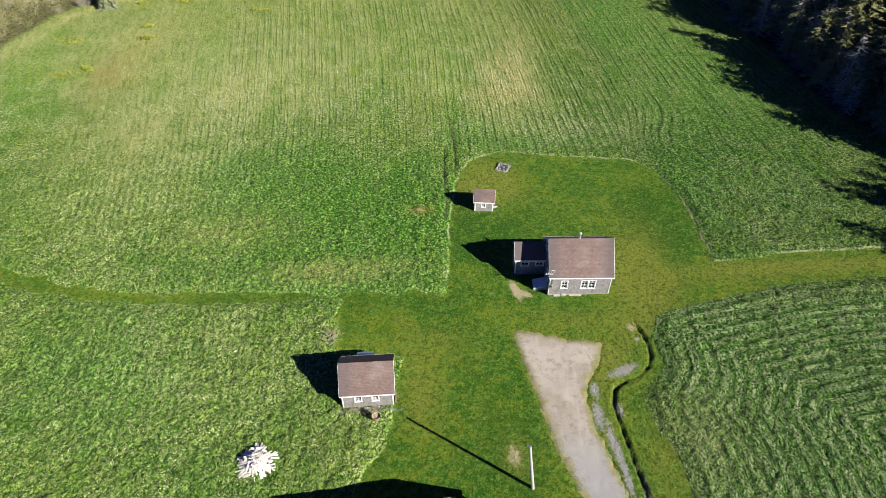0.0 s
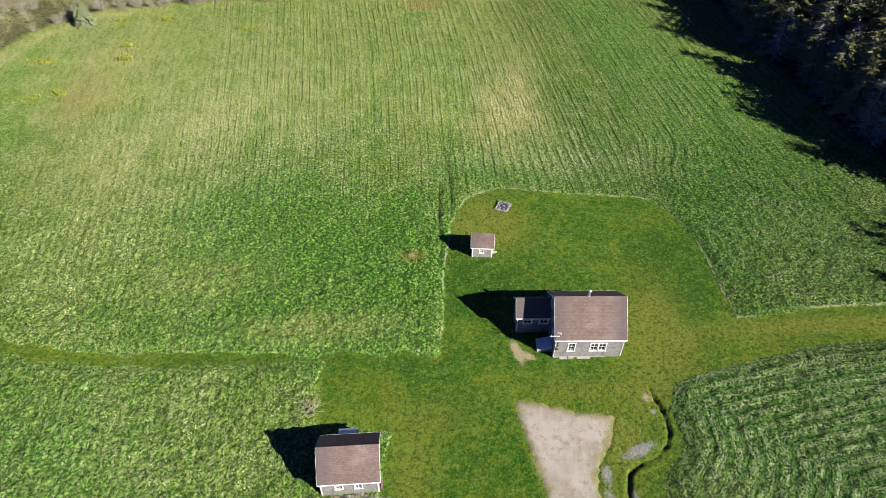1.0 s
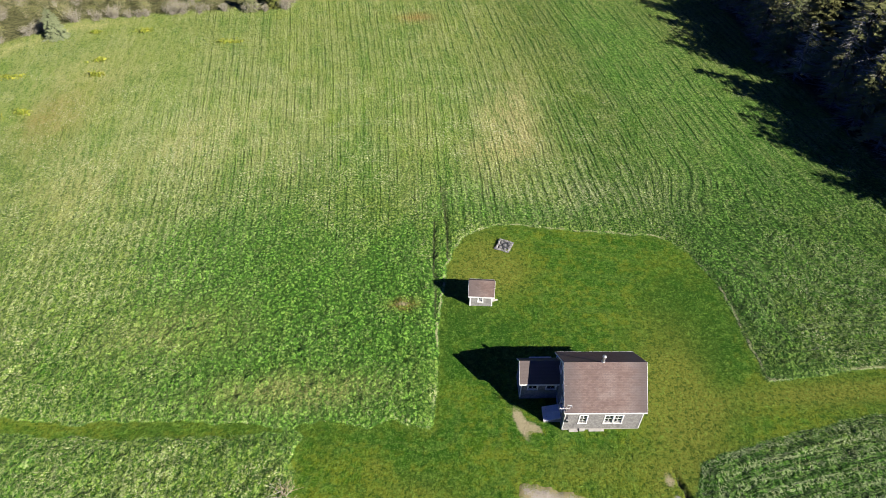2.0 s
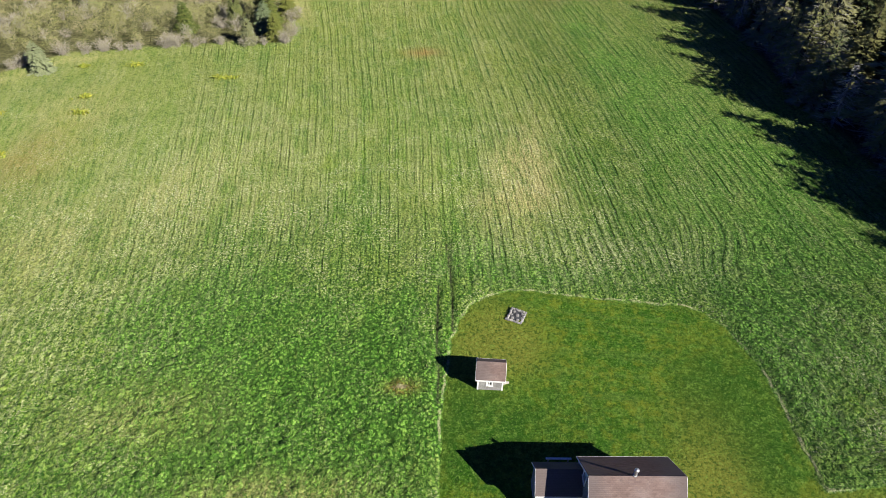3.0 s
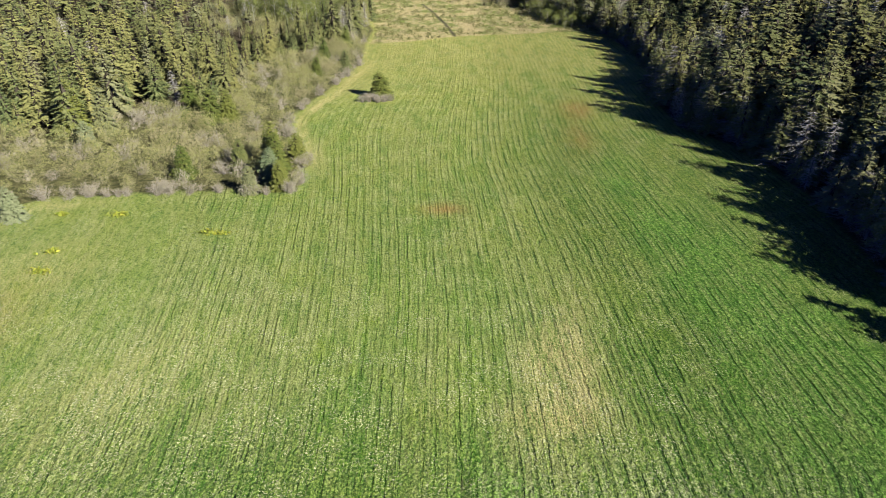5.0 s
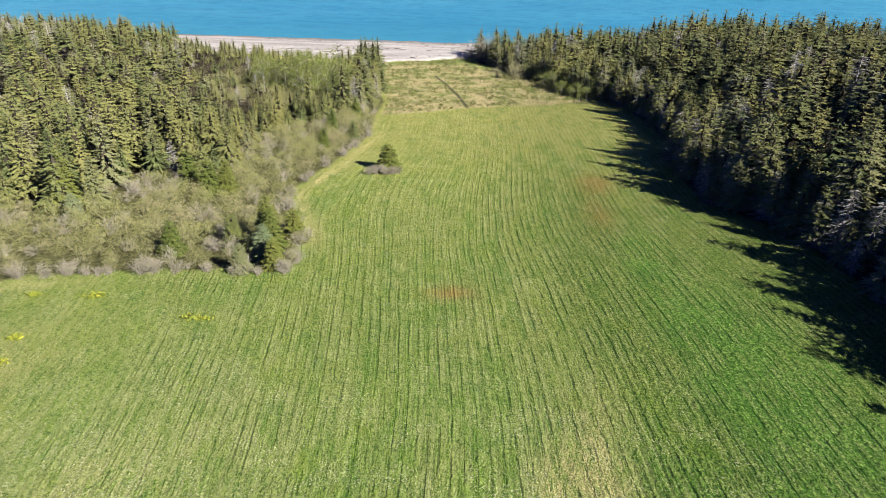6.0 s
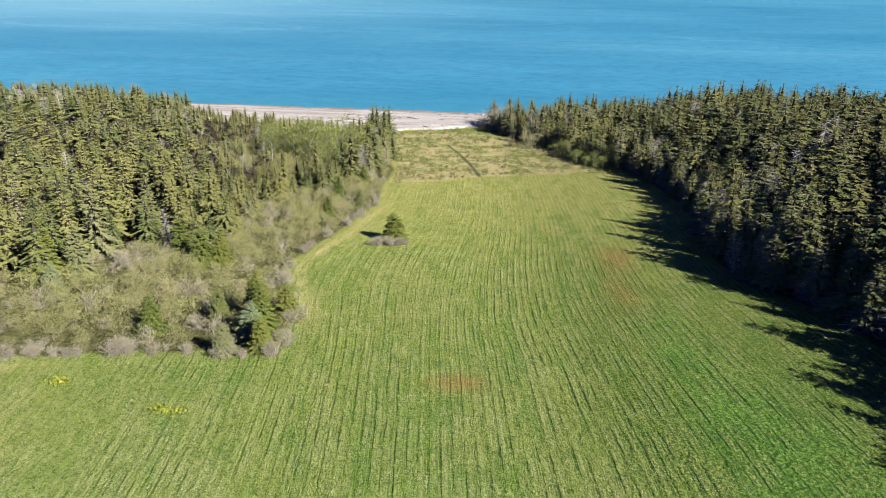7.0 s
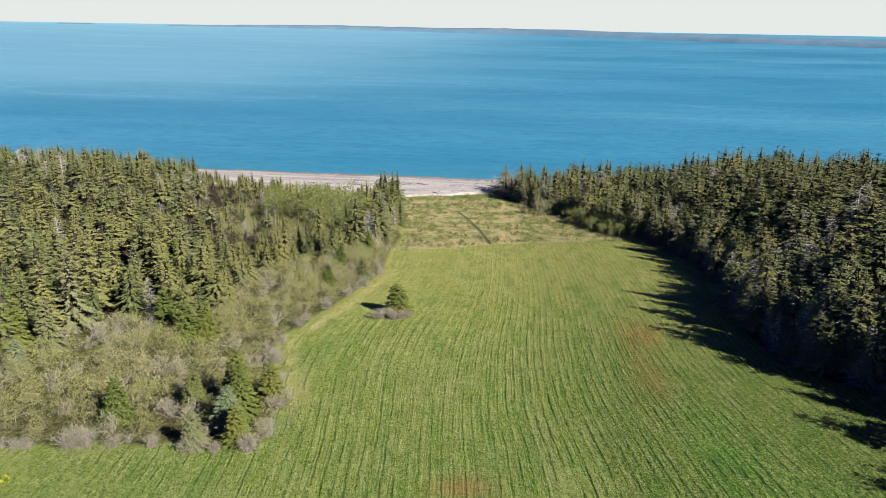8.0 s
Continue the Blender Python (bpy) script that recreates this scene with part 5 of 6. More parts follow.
class Soup:
    """Four-cornered faces gathered from many pieces."""

    def __init__(self):
        self.v, self.q, self.mi, self.n = [], [], [], 0

    def quad(self, a, b, c, d, mat=0):
        self.v += [a, b, c, d]
        self.q.append((self.n, self.n + 1, self.n + 2, self.n + 3))
        self.mi.append(mat)
        self.n += 4

    def ribbon(self, a, b, w0, w1, side, mat=0):
        self.quad(a - side * w0, a + side * w0, b + side * w1, b - side * w1, mat)

    def arrays(self):
        return np.array(self.v, np.float32), np.array(self.q, np.int32), np.array(self.mi, np.int32)


def arr(x, y, z):
    return np.array([x, y, z], float)


UP = arr(0, 0, 1)


def trunk(soup, h, r, mat=0, sides=5):
    for z0, z1 in ((-0.3, h * 0.35), (h * 0.35, h * 0.97)):
        r0, r1 = r * (1 - max(z0, 0) / h), r * (1 - z1 / h) + 0.01
        for k in range(sides):
            a, b = 2 * math.pi * k / sides, 2 * math.pi * (k + 1) / sides
            soup.quad(arr(r0 * math.cos(a), r0 * math.sin(a), z0), arr(r0 * math.cos(b), r0 * math.sin(b), z0),
                      arr(r1 * math.cos(b), r1 * math.sin(b), z1), arr(r1 * math.cos(a), r1 * math.sin(a), z1), mat)


class Sprays(Soup):
    """Three-cornered faces, of which a crown of needles is made."""

    def tri(self, a, b, c, mat=0):
        self.v += [a, b, c]
        self.q.append((self.n, self.n + 1, self.n + 2))
        self.mi.append(mat)
        self.n += 3

    def quad(self, a, b, c, d, mat=0):
        self.tri(a, b, c, mat), self.tri(a, c, d, mat)


def unit(v):
    return v / (np.linalg.norm(v) + 1e-9)


def spruce(seed, h, width, whorls, per, pitch, start=0.06, gap=0.1, mat=0, core=1, shape=0.8, leaf=1.0, low=0.0, heart=0.48, wild=1.0):
    """Crown of a spruce: tiers of boughs, each set with flat needle sprays from the trunk to its tip, round a dark core
    that stands in for inner shade.
    pitch: the distance between sprays along a bough; low: the part of the height below which the tree is bare."""
    rng, s = np.random.default_rng(seed), Sprays()
    lop, ragged = rng.uniform(0, 6.28), rng.uniform(0, 6.28, 3)

    def spray(p, way, size, out):
        way = unit(way)
        flat = UP * 0.85 + out * 0.45 + rng.normal(0, 0.30, 3)
        wide = unit(np.cross(flat, way)) * size * rng.uniform(0.24, 0.36)
        s.tri(p - way * size * 0.25 + wide, p - way * size * 0.1 - wide, p + way * size, mat)

    for i in range(whorls):
        f = min(max((i + rng.uniform(-0.4, 0.4)) / whorls, 0.0), 0.985)
        f = low + (1 - low) * f
        z = h * (start + (0.985 - start) * f)
        uneven = 1 + wild * (0.20 * math.sin(9 * f + ragged[0]) + 0.14 * math.sin(23 * f + ragged[1]))
        reach = width * h * ((1 - f) ** shape) * uneven + 0.022 * h
        turn = rng.uniform(0, 6.28)
        count = per if f < 0.8 else max(4, per - 2)
        for k in range(count):
            if rng.random() < gap:
                continue
            a = turn + 2 * math.pi * (k + rng.uniform(-0.35, 0.35)) / count
            l = reach * (1 + wild * rng.uniform(-0.45, 0.22)) * (1 + wild * 0.16 * math.cos(a - lop))
            out, side = arr(math.cos(a), math.sin(a), 0), arr(-math.sin(a), math.cos(a), 0)
            rise = rng.uniform(-0.55, -0.15) + 1.1 * f ** 3
            base = arr(0, 0, z + rng.uniform(-0.030, 0.030) * h)
            sprays = max(1, int(l / pitch))
            for j in range(sprays):
                t = (j + 0.9 + rng.uniform(-0.3, 0.3)) / sprays * 0.92 if sprays > 1 else 0.55
                if t < 0.25 and sprays > 3:
                    continue
                p = base + out * l * t + UP * l * (rise * t - 0.20 * (1 - f) * t * t + 0.10 * t ** 4)
                size = leaf * (0.026 * h + 0.20 * l * (1 - 0.6 * t)) * rng.uniform(0.7, 1.3)
                for sg in (-1, 1):
                    spray(p, out * rng.uniform(0.4, 0.9) + side * sg * rng.uniform(0.5, 1.0) + UP * rng.uniform(-0.35, 0.12), size, out)
            p = base + out * l * 0.86 + UP * l * (rise * 0.86 - 0.14 * (1 - f))
            spray(p, out + UP * rng.uniform(-0.25, 0.2), leaf * (0.024 * h + 0.13 * l), out)
    # dark core round the trunk: the shade inside the crown as colour
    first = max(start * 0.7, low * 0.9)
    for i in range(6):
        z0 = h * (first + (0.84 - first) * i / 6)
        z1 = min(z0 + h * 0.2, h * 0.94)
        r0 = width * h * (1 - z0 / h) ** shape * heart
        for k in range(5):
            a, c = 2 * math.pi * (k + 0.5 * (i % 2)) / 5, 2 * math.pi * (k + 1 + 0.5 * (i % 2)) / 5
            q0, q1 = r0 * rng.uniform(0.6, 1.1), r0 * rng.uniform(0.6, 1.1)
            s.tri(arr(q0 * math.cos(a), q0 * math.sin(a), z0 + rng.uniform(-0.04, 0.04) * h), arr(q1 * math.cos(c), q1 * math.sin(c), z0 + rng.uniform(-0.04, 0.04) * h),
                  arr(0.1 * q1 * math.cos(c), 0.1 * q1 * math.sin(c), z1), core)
    for k in range(5):
        a = 1.26 * k + lop
        d = arr(math.cos(a), math.sin(a), 0)
        spray(UP * h * (0.95 + 0.012 * k), d + UP * 0.9, 0.026 * h, d)
    s.ribbon(arr(0, 0, h * 0.95), arr(0, 0, h * 1.03), 0.007 * h, 0.003 * h, arr(0.8, -0.6, 0), mat)
    return s


def dead_spruce(seed, h, mat=0):
    """A bleached dead spruce with thin bare boughs."""
    rng, s = np.random.default_rng(seed), Soup()
    for i in range(38):
        z = h * (0.08 + 0.88 * i / 38)
        l0 = 0.20 * h * (1 - z / h) ** 0.6 + 0.2
        for k in range(5):
            a = rng.uniform(0, 6.28)
            d, sd = arr(math.cos(a), math.sin(a), 0), arr(-math.sin(a), math.cos(a), 0)
            l = l0 * rng.uniform(0.5, 1.2)
            p0 = arr(0, 0, z)
            p1 = p0 + d * l * 0.6 - UP * 0.12 * l
            p2 = p1 + d * l * 0.45 + sd * rng.uniform(-.3, .3) * l - UP * rng.uniform(-0.1, 0.3) * l
            w = unit(UP + sd * rng.uniform(-1.2, 1.2))
            s.ribbon(p0, p1, 0.022, 0.016, w, mat), s.ribbon(p1, p2, 0.016, 0.007, w, mat)
            for j in range(3):
                q = p1 + d * l * rng.uniform(-0.35, 0.25)
                s.ribbon(q, q + sd * rng.choice((-1, 1)) * 0.32 * l + d * 0.2 * l - UP * 0.1 * l, 0.015, 0.006, w, mat)
    return s


def shrub(seed, h, spread, stems, leaves, leaf=0.11, wood=0, green=1, thick=1.0):
    """A rounded many-stemmed shrub of a few lobes: thin stems that fork into twigs, and small leaves scattered about the lobes."""
    rng, s = np.random.default_rng(seed), Sprays()
    lobes = []
    for i in range(5):
        a, q = rng.uniform(0, 6.28), 0.34 * h * spread * math.sqrt(rng.random())
        lobes.append((arr(q * math.cos(a), q * math.sin(a), h * rng.uniform(0.42, 0.62)), h * rng.uniform(0.30, 0.42)))

    def somewhere(shell):
        c, q = lobes[int(rng.integers(0, len(lobes)))]
        d = unit(rng.normal(0, 1, 3) + UP * 0.45)
        return c + d * arr(1.1, 1.1, 1.0) * q * shell, d

    def stick(a, b, w):
        side = unit(np.cross(b - a, rng.normal(0, 1, 3))) * w
        s.tri(a - side, a + side, b, wood)

    for i in range(stems):
        foot = arr(rng.normal(0, 0.10 * h), rng.normal(0, 0.10 * h), -0.1)
        tip, d = somewhere(rng.uniform(0.8, 1.15))
        bend = foot + (tip - foot) * 0.5 + rng.normal(0, 0.07 * h, 3) + UP * 0.06 * h
        stick(foot, bend + (tip - foot) * 0.05, 0.022 * thick), stick(bend, tip, 0.017 * thick)
        for k in range(4):
            q = bend + (tip - bend) * rng.uniform(0.05, 0.95)
            stick(q, q + unit(d + rng.normal(0, 0.6, 3)) * h * rng.uniform(0.12, 0.28), 0.012 * thick)
    for i in range(leaves):
        c, d = somewhere(rng.uniform(0.80, 1.08))
        u, v = unit(rng.normal(0, 1, 3)) * leaf * rng.uniform(0.7, 1.4), unit(rng.normal(0, 1, 3)) * leaf * 0.7
        s.tri(c - u, c + v, c + u, green)
    return s


def broadleaf(seed, h, leaves, leaf=0.22, wood=0, green=1):
    """A small broad-leaved tree: trunk, limbs and clumps of leaves with gaps between them."""
    rng, s = np.random.default_rng(seed), Soup()
    trunk(s, h * 0.7, 0.05 + 0.012 * h, wood)
    tips = []
    for i in range(16):
        z = h * rng.uniform(0.22, 0.66)
        a, l = rng.uniform(0, 6.28), h * rng.uniform(0.18, 0.36)
        p0, d = arr(0, 0, z), arr(math.cos(a), math.sin(a), rng.uniform(0.5, 1.3))
        d = d / np.linalg.norm(d)
        p1 = p0 + d * l
        s.ribbon(p0, p1, 0.05, 0.015, arr(-math.sin(a), math.cos(a), 0), wood)
        s.ribbon(p0, p1, 0.05, 0.015, UP, wood)
        for k in range(3):
            e = p0 + d * l * rng.uniform(0.5, 1) + arr(*rng.normal(0, 0.10 * h, 3))
            s.ribbon(p0 + d * l * 0.6, e, 0.02, 0.006, UP, wood)
            tips.append(e)
    for k in range(leaves):
        c = tips[k % len(tips)] + arr(*rng.normal(0, 0.055 * h, 3))
        u, v = arr(*rng.normal(0, 1, 3)), arr(*rng.normal(0, 1, 3))
        u, v = u / np.linalg.norm(u) * leaf * rng.uniform(0.5, 1.2), v / np.linalg.norm(v) * leaf * 0.6
        s.quad(c - u, c + v, c + u, c - v, green)
    return s


def tree_thing(name, crown, crown_mat, wood, h, label, category, group, limbs=0):
    ob = empty_at(name, pose(0, 0, -500), label, category, group)
    s = Soup()
    trunk(s, h, 0.02 * h + 0.03)
    v, q, _ = s.arrays()
    t = new("trunk", mesh_of("trunk", v, q, [wood]))
    t.parent = ob
    if limbs:
        s, rr = Soup(), np.random.default_rng(limbs)
        for k in range(150):
            a, z = rr.uniform(0, 6.28), h * (0.04 + 0.72 * rr.random() ** 1.2)
            d, sd = arr(math.cos(a), math.sin(a), 0), arr(-math.sin(a), math.cos(a), 0)
            l = h * 0.27 * (1 - z / h) ** 0.6 * rr.uniform(0.6, 1.25)
            p0, p1 = arr(0, 0, z), d * l * 0.6 + UP * (z + rr.uniform(-0.12, 0.1) * l)
            p2 = p1 + d * l * 0.4 + sd * l * rr.uniform(-0.25, 0.25) - UP * l * rr.uniform(-0.05, 0.25)
            w = unit(UP + sd * rr.uniform(-1.2, 1.2))
            s.ribbon(p0, p1, 0.030, 0.026, w), s.ribbon(p1, p2, 0.026, 0.012, w)
            for j in range(2):
                c = p0 + (p1 - p0) * rr.uniform(0.5, 1.1)
                s.ribbon(c, c + sd * rr.choice((-1, 1)) * 0.32 * l + d * 0.24 * l - UP * 0.08 * l, 0.018, 0.008, w)
        v, q, _ = s.arrays()
        w = new("dead_underwood", mesh_of("dead_underwood", v, q, [BARK_SHADED]))
        w.parent = ob
        tagged(w, "bare grey dead lower limbs")
    v, q, mi = crown.arrays()
    c = new("crown", mesh_of("crown", v, q, crown_mat, mi))
    c.parent = ob
    return ob


def strew(poly, gap, seed, jitter=0.42):
    """Places on a jittered net inside an outline."""
    rng = np.random.default_rng(seed)
    xs, ys = [p[0] for p in poly], [p[1] for p in poly]
    gx, gy = np.meshgrid(np.arange(min(xs), max(xs), gap), np.arange(min(ys), max(ys), gap))
    x, y = gx.ravel() + rng.uniform(-jitter, jitter, gx.size) * gap, gy.ravel() + rng.uniform(-jitter, jitter, gx.size) * gap
    ok = inside(x, y, poly) > 0
    return x[ok], y[ok]


def merged(name, pieces, picks, mats, places, turns, sizes, tints, label, category):
    """Many copies of a few pieces, joined into one mesh of the kind stuff."""
    vs, qs, mis, ts, n = [], [], [], [], 0
    for (v, q, mi), pick in ((pieces[p], p) for p in range(len(pieces))):
        ids = np.where(picks == pick)[0]
        if not len(ids):
            continue
        c, s = np.cos(turns[ids])[:, None], np.sin(turns[ids])[:, None]
        k = sizes[ids]
        k = k[:, None] if k.ndim == 1 else k
        kxy, kz = (k, k) if k.shape[1] == 1 else (k[:, :1], k[:, 1:])
        x = (v[None, :, 0] * c - v[None, :, 1] * s) * kxy + places[ids, 0:1]
        y = (v[None, :, 0] * s + v[None, :, 1] * c) * kxy + places[ids, 1:2]
        z = v[None, :, 2] * kz + places[ids, 2:3]
        vs.append(np.stack([x, y, z], 2).reshape(-1, 3).astype(np.float32))
        qs.append((q[None] + (np.arange(len(ids)) * len(v))[:, None, None] + n).reshape(-1, q.shape[1]))
        mis.append(np.tile(mi, len(ids)))
        ts.append(np.repeat(tints[ids], len(v)))
        n += len(ids) * len(v)
    me = mesh_of(name, np.concatenate(vs), np.concatenate(qs), mats, np.concatenate(mis), {"tint": np.concatenate(ts)})
    return tagged(new(name, me), label, category, kind="stuff")


# spruces that can be told apart
near_kinds = []
for k, (w, wh, per, gp, st) in enumerate(((0.27, 32, 7, 0.06, 0.02), (0.23, 32, 7, 0.16, 0.10), (0.22, 28, 7, 0.30, 0.22), (0.25, 30, 7, 0.22, 0.16), (0.20, 28, 6, 0.34, 0.30))):
    near_kinds.append(tree_thing("spruce_tree", spruce(100 + k, 10.0, w, wh, per, 0.25, st, gp, leaf=0.88, heart=0.48 if k < 1 else 0.26), [NEEDLE, CORE_SHADE], BARK, 10.0,
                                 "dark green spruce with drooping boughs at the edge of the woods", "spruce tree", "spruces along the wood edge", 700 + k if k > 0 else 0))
fine_kinds = []
for k, (w, wh, per, gp, st) in enumerate(((0.27, 32, 8, 0.06, 0.03), (0.23, 32, 7, 0.10, 0.05), (0.25, 32, 7, 0.14, 0.10))):
    fine_kinds.append(tree_thing("spruce_tree", spruce(140 + k, 10.0, w, wh, per, 0.23, st, gp, leaf=0.85), [NEEDLE, CORE_SHADE], BARK, 10.0,
                                 "olive green spruce at the front of the woods", "spruce tree", "spruces along the wood edge"))
young_kind = tree_thing("spruce_tree", spruce(120, 10.0, 0.32, 28, 12, 0.27, 0.03, 0.04, shape=0.72, wild=0.5), [NEEDLE_YOUNG, CORE_SHADE], BARK, 10.0,
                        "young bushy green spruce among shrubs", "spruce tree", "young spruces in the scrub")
blue_kind = tree_thing("spruce_tree", spruce(121, 10.0, 0.33, 28, 12, 0.27, 0.03, 0.04, shape=0.72, wild=0.5), [NEEDLE_BLUE, CORE_SHADE], BARK, 10.0,
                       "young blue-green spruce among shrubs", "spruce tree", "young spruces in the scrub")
dead_kinds = [tree_thing("dead_spruce", dead_spruce(130 + k, 10.0), [BARK_PALE], BARK, 10.0,
                         "bleached dead spruce with bare grey boughs", "dead tree", "dead trees along the wood edge") for k in range(2)]


def plant(kind, x, y, h, rng, fat=1.0):
    m = pose(x, y, lz(x, y) - 0.05, rng.uniform(-2, 2), rng.uniform(-2, 2), rng.uniform(0, 360)) @ Matrix.Diagonal((fat * h / 10, fat * h / 10, h / 10, 1))
    ob = copy_thing(kind, m)
    return ob


def clear(kind):
    for o in list(kind.children_recursive) + [kind]:
        bpy.data.objects.remove(o)


YOUNG = ((-33.7, 159.8, 5.8, 1.0), (-37.6, 169.8, 9.8, 0.8), (-36.4, 167.0, 8.6, 0.8), (-33.2, 171.6, 6.8, 1.0), (-43.7, 168.6, 6.5, 0.9), (-38.8, 158.0, 5.4, 0.95),
         (-53.2, 164.6, 6.6, 0.95), (-24.3, 221.2, 6.6, 1.35), (-60.0, 198.0, 8.2, 1.0), (-56.6, 199.5, 7.6, 0.95), (-45.8, 243.5, 5.6, 1.0), (-38.4, 249.0, 6.6, 0.85),
         (-47.5, 262.0, 7.4, 0.9), (-66.5, 203.0, 9.0, 0.9), (-84.5, 184.6, 13.0, 0.75), (-79.5, 187.0, 11.0, 0.7), (-44.5, 282.0, 7.5, 0.8))
BLUE = ((-36.0, 163.0, 7.0), (-74.2, 145.4, 6.2), (-79.0, 178.5, 6.0))
rng = np.random.default_rng(77)
for x, y, h, fat in YOUNG:
    plant(young_kind, x, y, h, rng, fat * 1.28)
for x, y, h in BLUE:
    plant(blue_kind, x, y, h, rng, 1.25)

RIGHT_CONIFERS = [(x + (1.0 if y < 330 else 0.5), y) for x, y in WOODS]


BROADLEAVES = [(-56, 304), (-49, 318), (-52, 330), (-60, 336), (-78, 338), (-92, 326), (-84, 312), (-70, 304)]


def tall_left(x, y):
    """Trees are low towards the gap at the shore and tall in the stand beside the meadow."""
    t = 14.0 + 0 * x
    t = np.where((x > -118) & (y > 292), 8.0, t)
    t = np.where((x > -95) & (y > 262) & (y < 308), 7.0, t)
    t = np.where((x > -160) & (y > 345), 7.5, t)
    t = np.where((x > -62) & (y > 288), 15.5, t)
    t = np.where((x > -70) & (y < 285) & (y > 205), 11.0, t)
    return t


def wood_side(poly, gap, seed, size, view, close):
    x, y = strew(poly, gap, seed)
    ok = view(x, y) & (inside(x, y, BROADLEAVES) < 0)
    x, y = x[ok], y[ok]
    r = np.random.default_rng(seed + 1)
    h = size(x, y) * (0.60 + 0.58 * r.random(len(x)) ** 1.1)
    near = close(x, y)
    thin = ~((x > -92) & (x < -52) & (y > 284) & (y < 306) & (r.random(len(x)) < 0.5)) & (near | (inside(x, y, poly) < 30) | (r.random(len(x)) < 0.78))
    return x[thin], y[thin], h[thin], near[thin]


# six whole spruces and a dead one for the far stands, then six of which only the upper half is leafy, for the depth of the woods
far_pieces = []
for k, (w, st) in enumerate(((0.22, 0.26), (0.19, 0.30), (0.25, 0.20), (0.21, 0.32), (0.17, 0.28), (0.23, 0.24))):
    s = spruce(200 + k, 10.0, w, 24, 6, 0.32, st, 0.10, 0, 3, leaf=0.98)
    trunk(s, 10.0, 0.16, 1, 3)
    far_pieces.append(s.arrays())
s = Sprays()
for a, b, c, d in (lambda g: [[g.v[i] for i in f] for f in g.q])(dead_spruce(210, 10.0, 2)):
    s.quad(a, b, c, d, 2)
trunk(s, 10.0, 0.16, 2, 3)
far_pieces.append(s.arrays())
for k, (w, st) in enumerate(((0.22, 0.26), (0.19, 0.30), (0.25, 0.20), (0.21, 0.32), (0.18, 0.28), (0.23, 0.24))):
    s = spruce(260 + k, 10.0, w, 14, 6, 0.36, st, 0.08, 0, 3, low=0.42, leaf=1.02)
    trunk(s, 10.0, 0.16, 1, 3)
    far_pieces.append(s.arrays())
front_pieces = []
for k, (w, st) in enumerate(((0.25, 0.14), (0.21, 0.18), (0.27, 0.12), (0.19, 0.20))):
    s = spruce(240 + k, 10.0, w, 30, 7, 0.27, st, 0.10, 0, 3, leaf=0.9)
    trunk(s, 10.0, 0.16, 1, 3)
    front_pieces.append(s.arrays())
mid_pieces = []
for k, (w, st) in enumerate(((0.27, 0.10), (0.23, 0.18), (0.29, 0.08), (0.21, 0.24))):
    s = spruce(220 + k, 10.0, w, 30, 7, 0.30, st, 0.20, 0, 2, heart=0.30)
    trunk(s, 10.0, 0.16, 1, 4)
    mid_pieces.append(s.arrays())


def middle_wood(name, x, y, h, seed, label):
    r = np.random.default_rng(seed)
    sizes = np.stack([h / 10 * r.uniform(0.9, 1.2, len(x)), h / 10], 1)
    merged(name, mid_pieces, r.integers(0, 4, len(x)), [NEEDLE, BARK, CORE_SHADE], np.stack([x, y, land(x, y) - 0.1], 1), r.uniform(0, 6.28, len(x)), sizes, r.random(len(x)), label, "woods")


def far_wood(name, x, y, h, seed, label, deep, dead=0.03):
    r = np.random.default_rng(seed)
    picks = r.integers(0, 6, len(x))
    picks = np.where(deep, 7 + picks, picks)
    picks[r.random(len(x)) < dead] = 6
    sizes = np.stack([h / 10 * r.uniform(1.1, 1.55, len(x)), h / 10], 1)
    merged(name, far_pieces, picks, [NEEDLE, BARK, BARK_PALE, CORE_SHADE], np.stack([x, y, land(x, y) - 0.1], 1), r.uniform(0, 6.28, len(x)), sizes, r.random(len(x)), label, "woods")


x, y, h, near = wood_side(LEFT_CONIFERS, 5.5, 31, tall_left, lambda x, y: x > -(0.82 * (y - 62)) - 14,
                          lambda x, y: (inside(x, y, LEFT_CONIFERS) < 5.5) & (y < 345) & (x > -100))
r = np.random.default_rng(5)
for a, b, c in zip(x[near], y[near], h[near]):
    k = r.random()
    plant(dead_kinds[0] if k < 0.05 else fine_kinds[int(k * 53) % 3], a, b, c * r.uniform(0.75, 1.05), r, r.uniform(0.9, 1.2))
front = ~near & (inside(x, y, LEFT_CONIFERS) < 34) & (y < 300) & (x > -150)
r2 = np.random.default_rng(35)
merged("front_woods", front_pieces, r2.integers(0, 4, front.sum()), [NEEDLE, BARK, BARK_PALE, CORE_SHADE], np.stack([x, y, land(x, y) - 0.1], 1)[front], r2.uniform(0, 6.28, front.sum()),
       np.stack([h / 10, h / 10], 1)[front] * r2.uniform(0.9, 1.15, (front.sum(), 1)), r2.random(front.sum()), "olive green spruces behind the alder scrub", "woods")
near = near | front
far_wood("left_woods", x[~near], y[~near], h[~near], 32, "dense stand of dark green spruce running down to the shore", inside(x, y, LEFT_CONIFERS)[~near] > 20, 0.06)


def tall_right(x, y):
    d, upper = inside(x, y, WOODS), np.clip((225 - y) / 30, 0, 1)
    # last term: extra height behind the upper edge, added to shade it
    return np.where(y > 335, 14.0, 14.2) + 5.5 * np.clip((d - 9) / 22, 0, 1) * (1 - 0.6 * upper) + 2.6 * upper + 4.5 * np.clip((122 - y) / 16, 0, 1) * np.clip((d - 4) / 8, 0, 1)


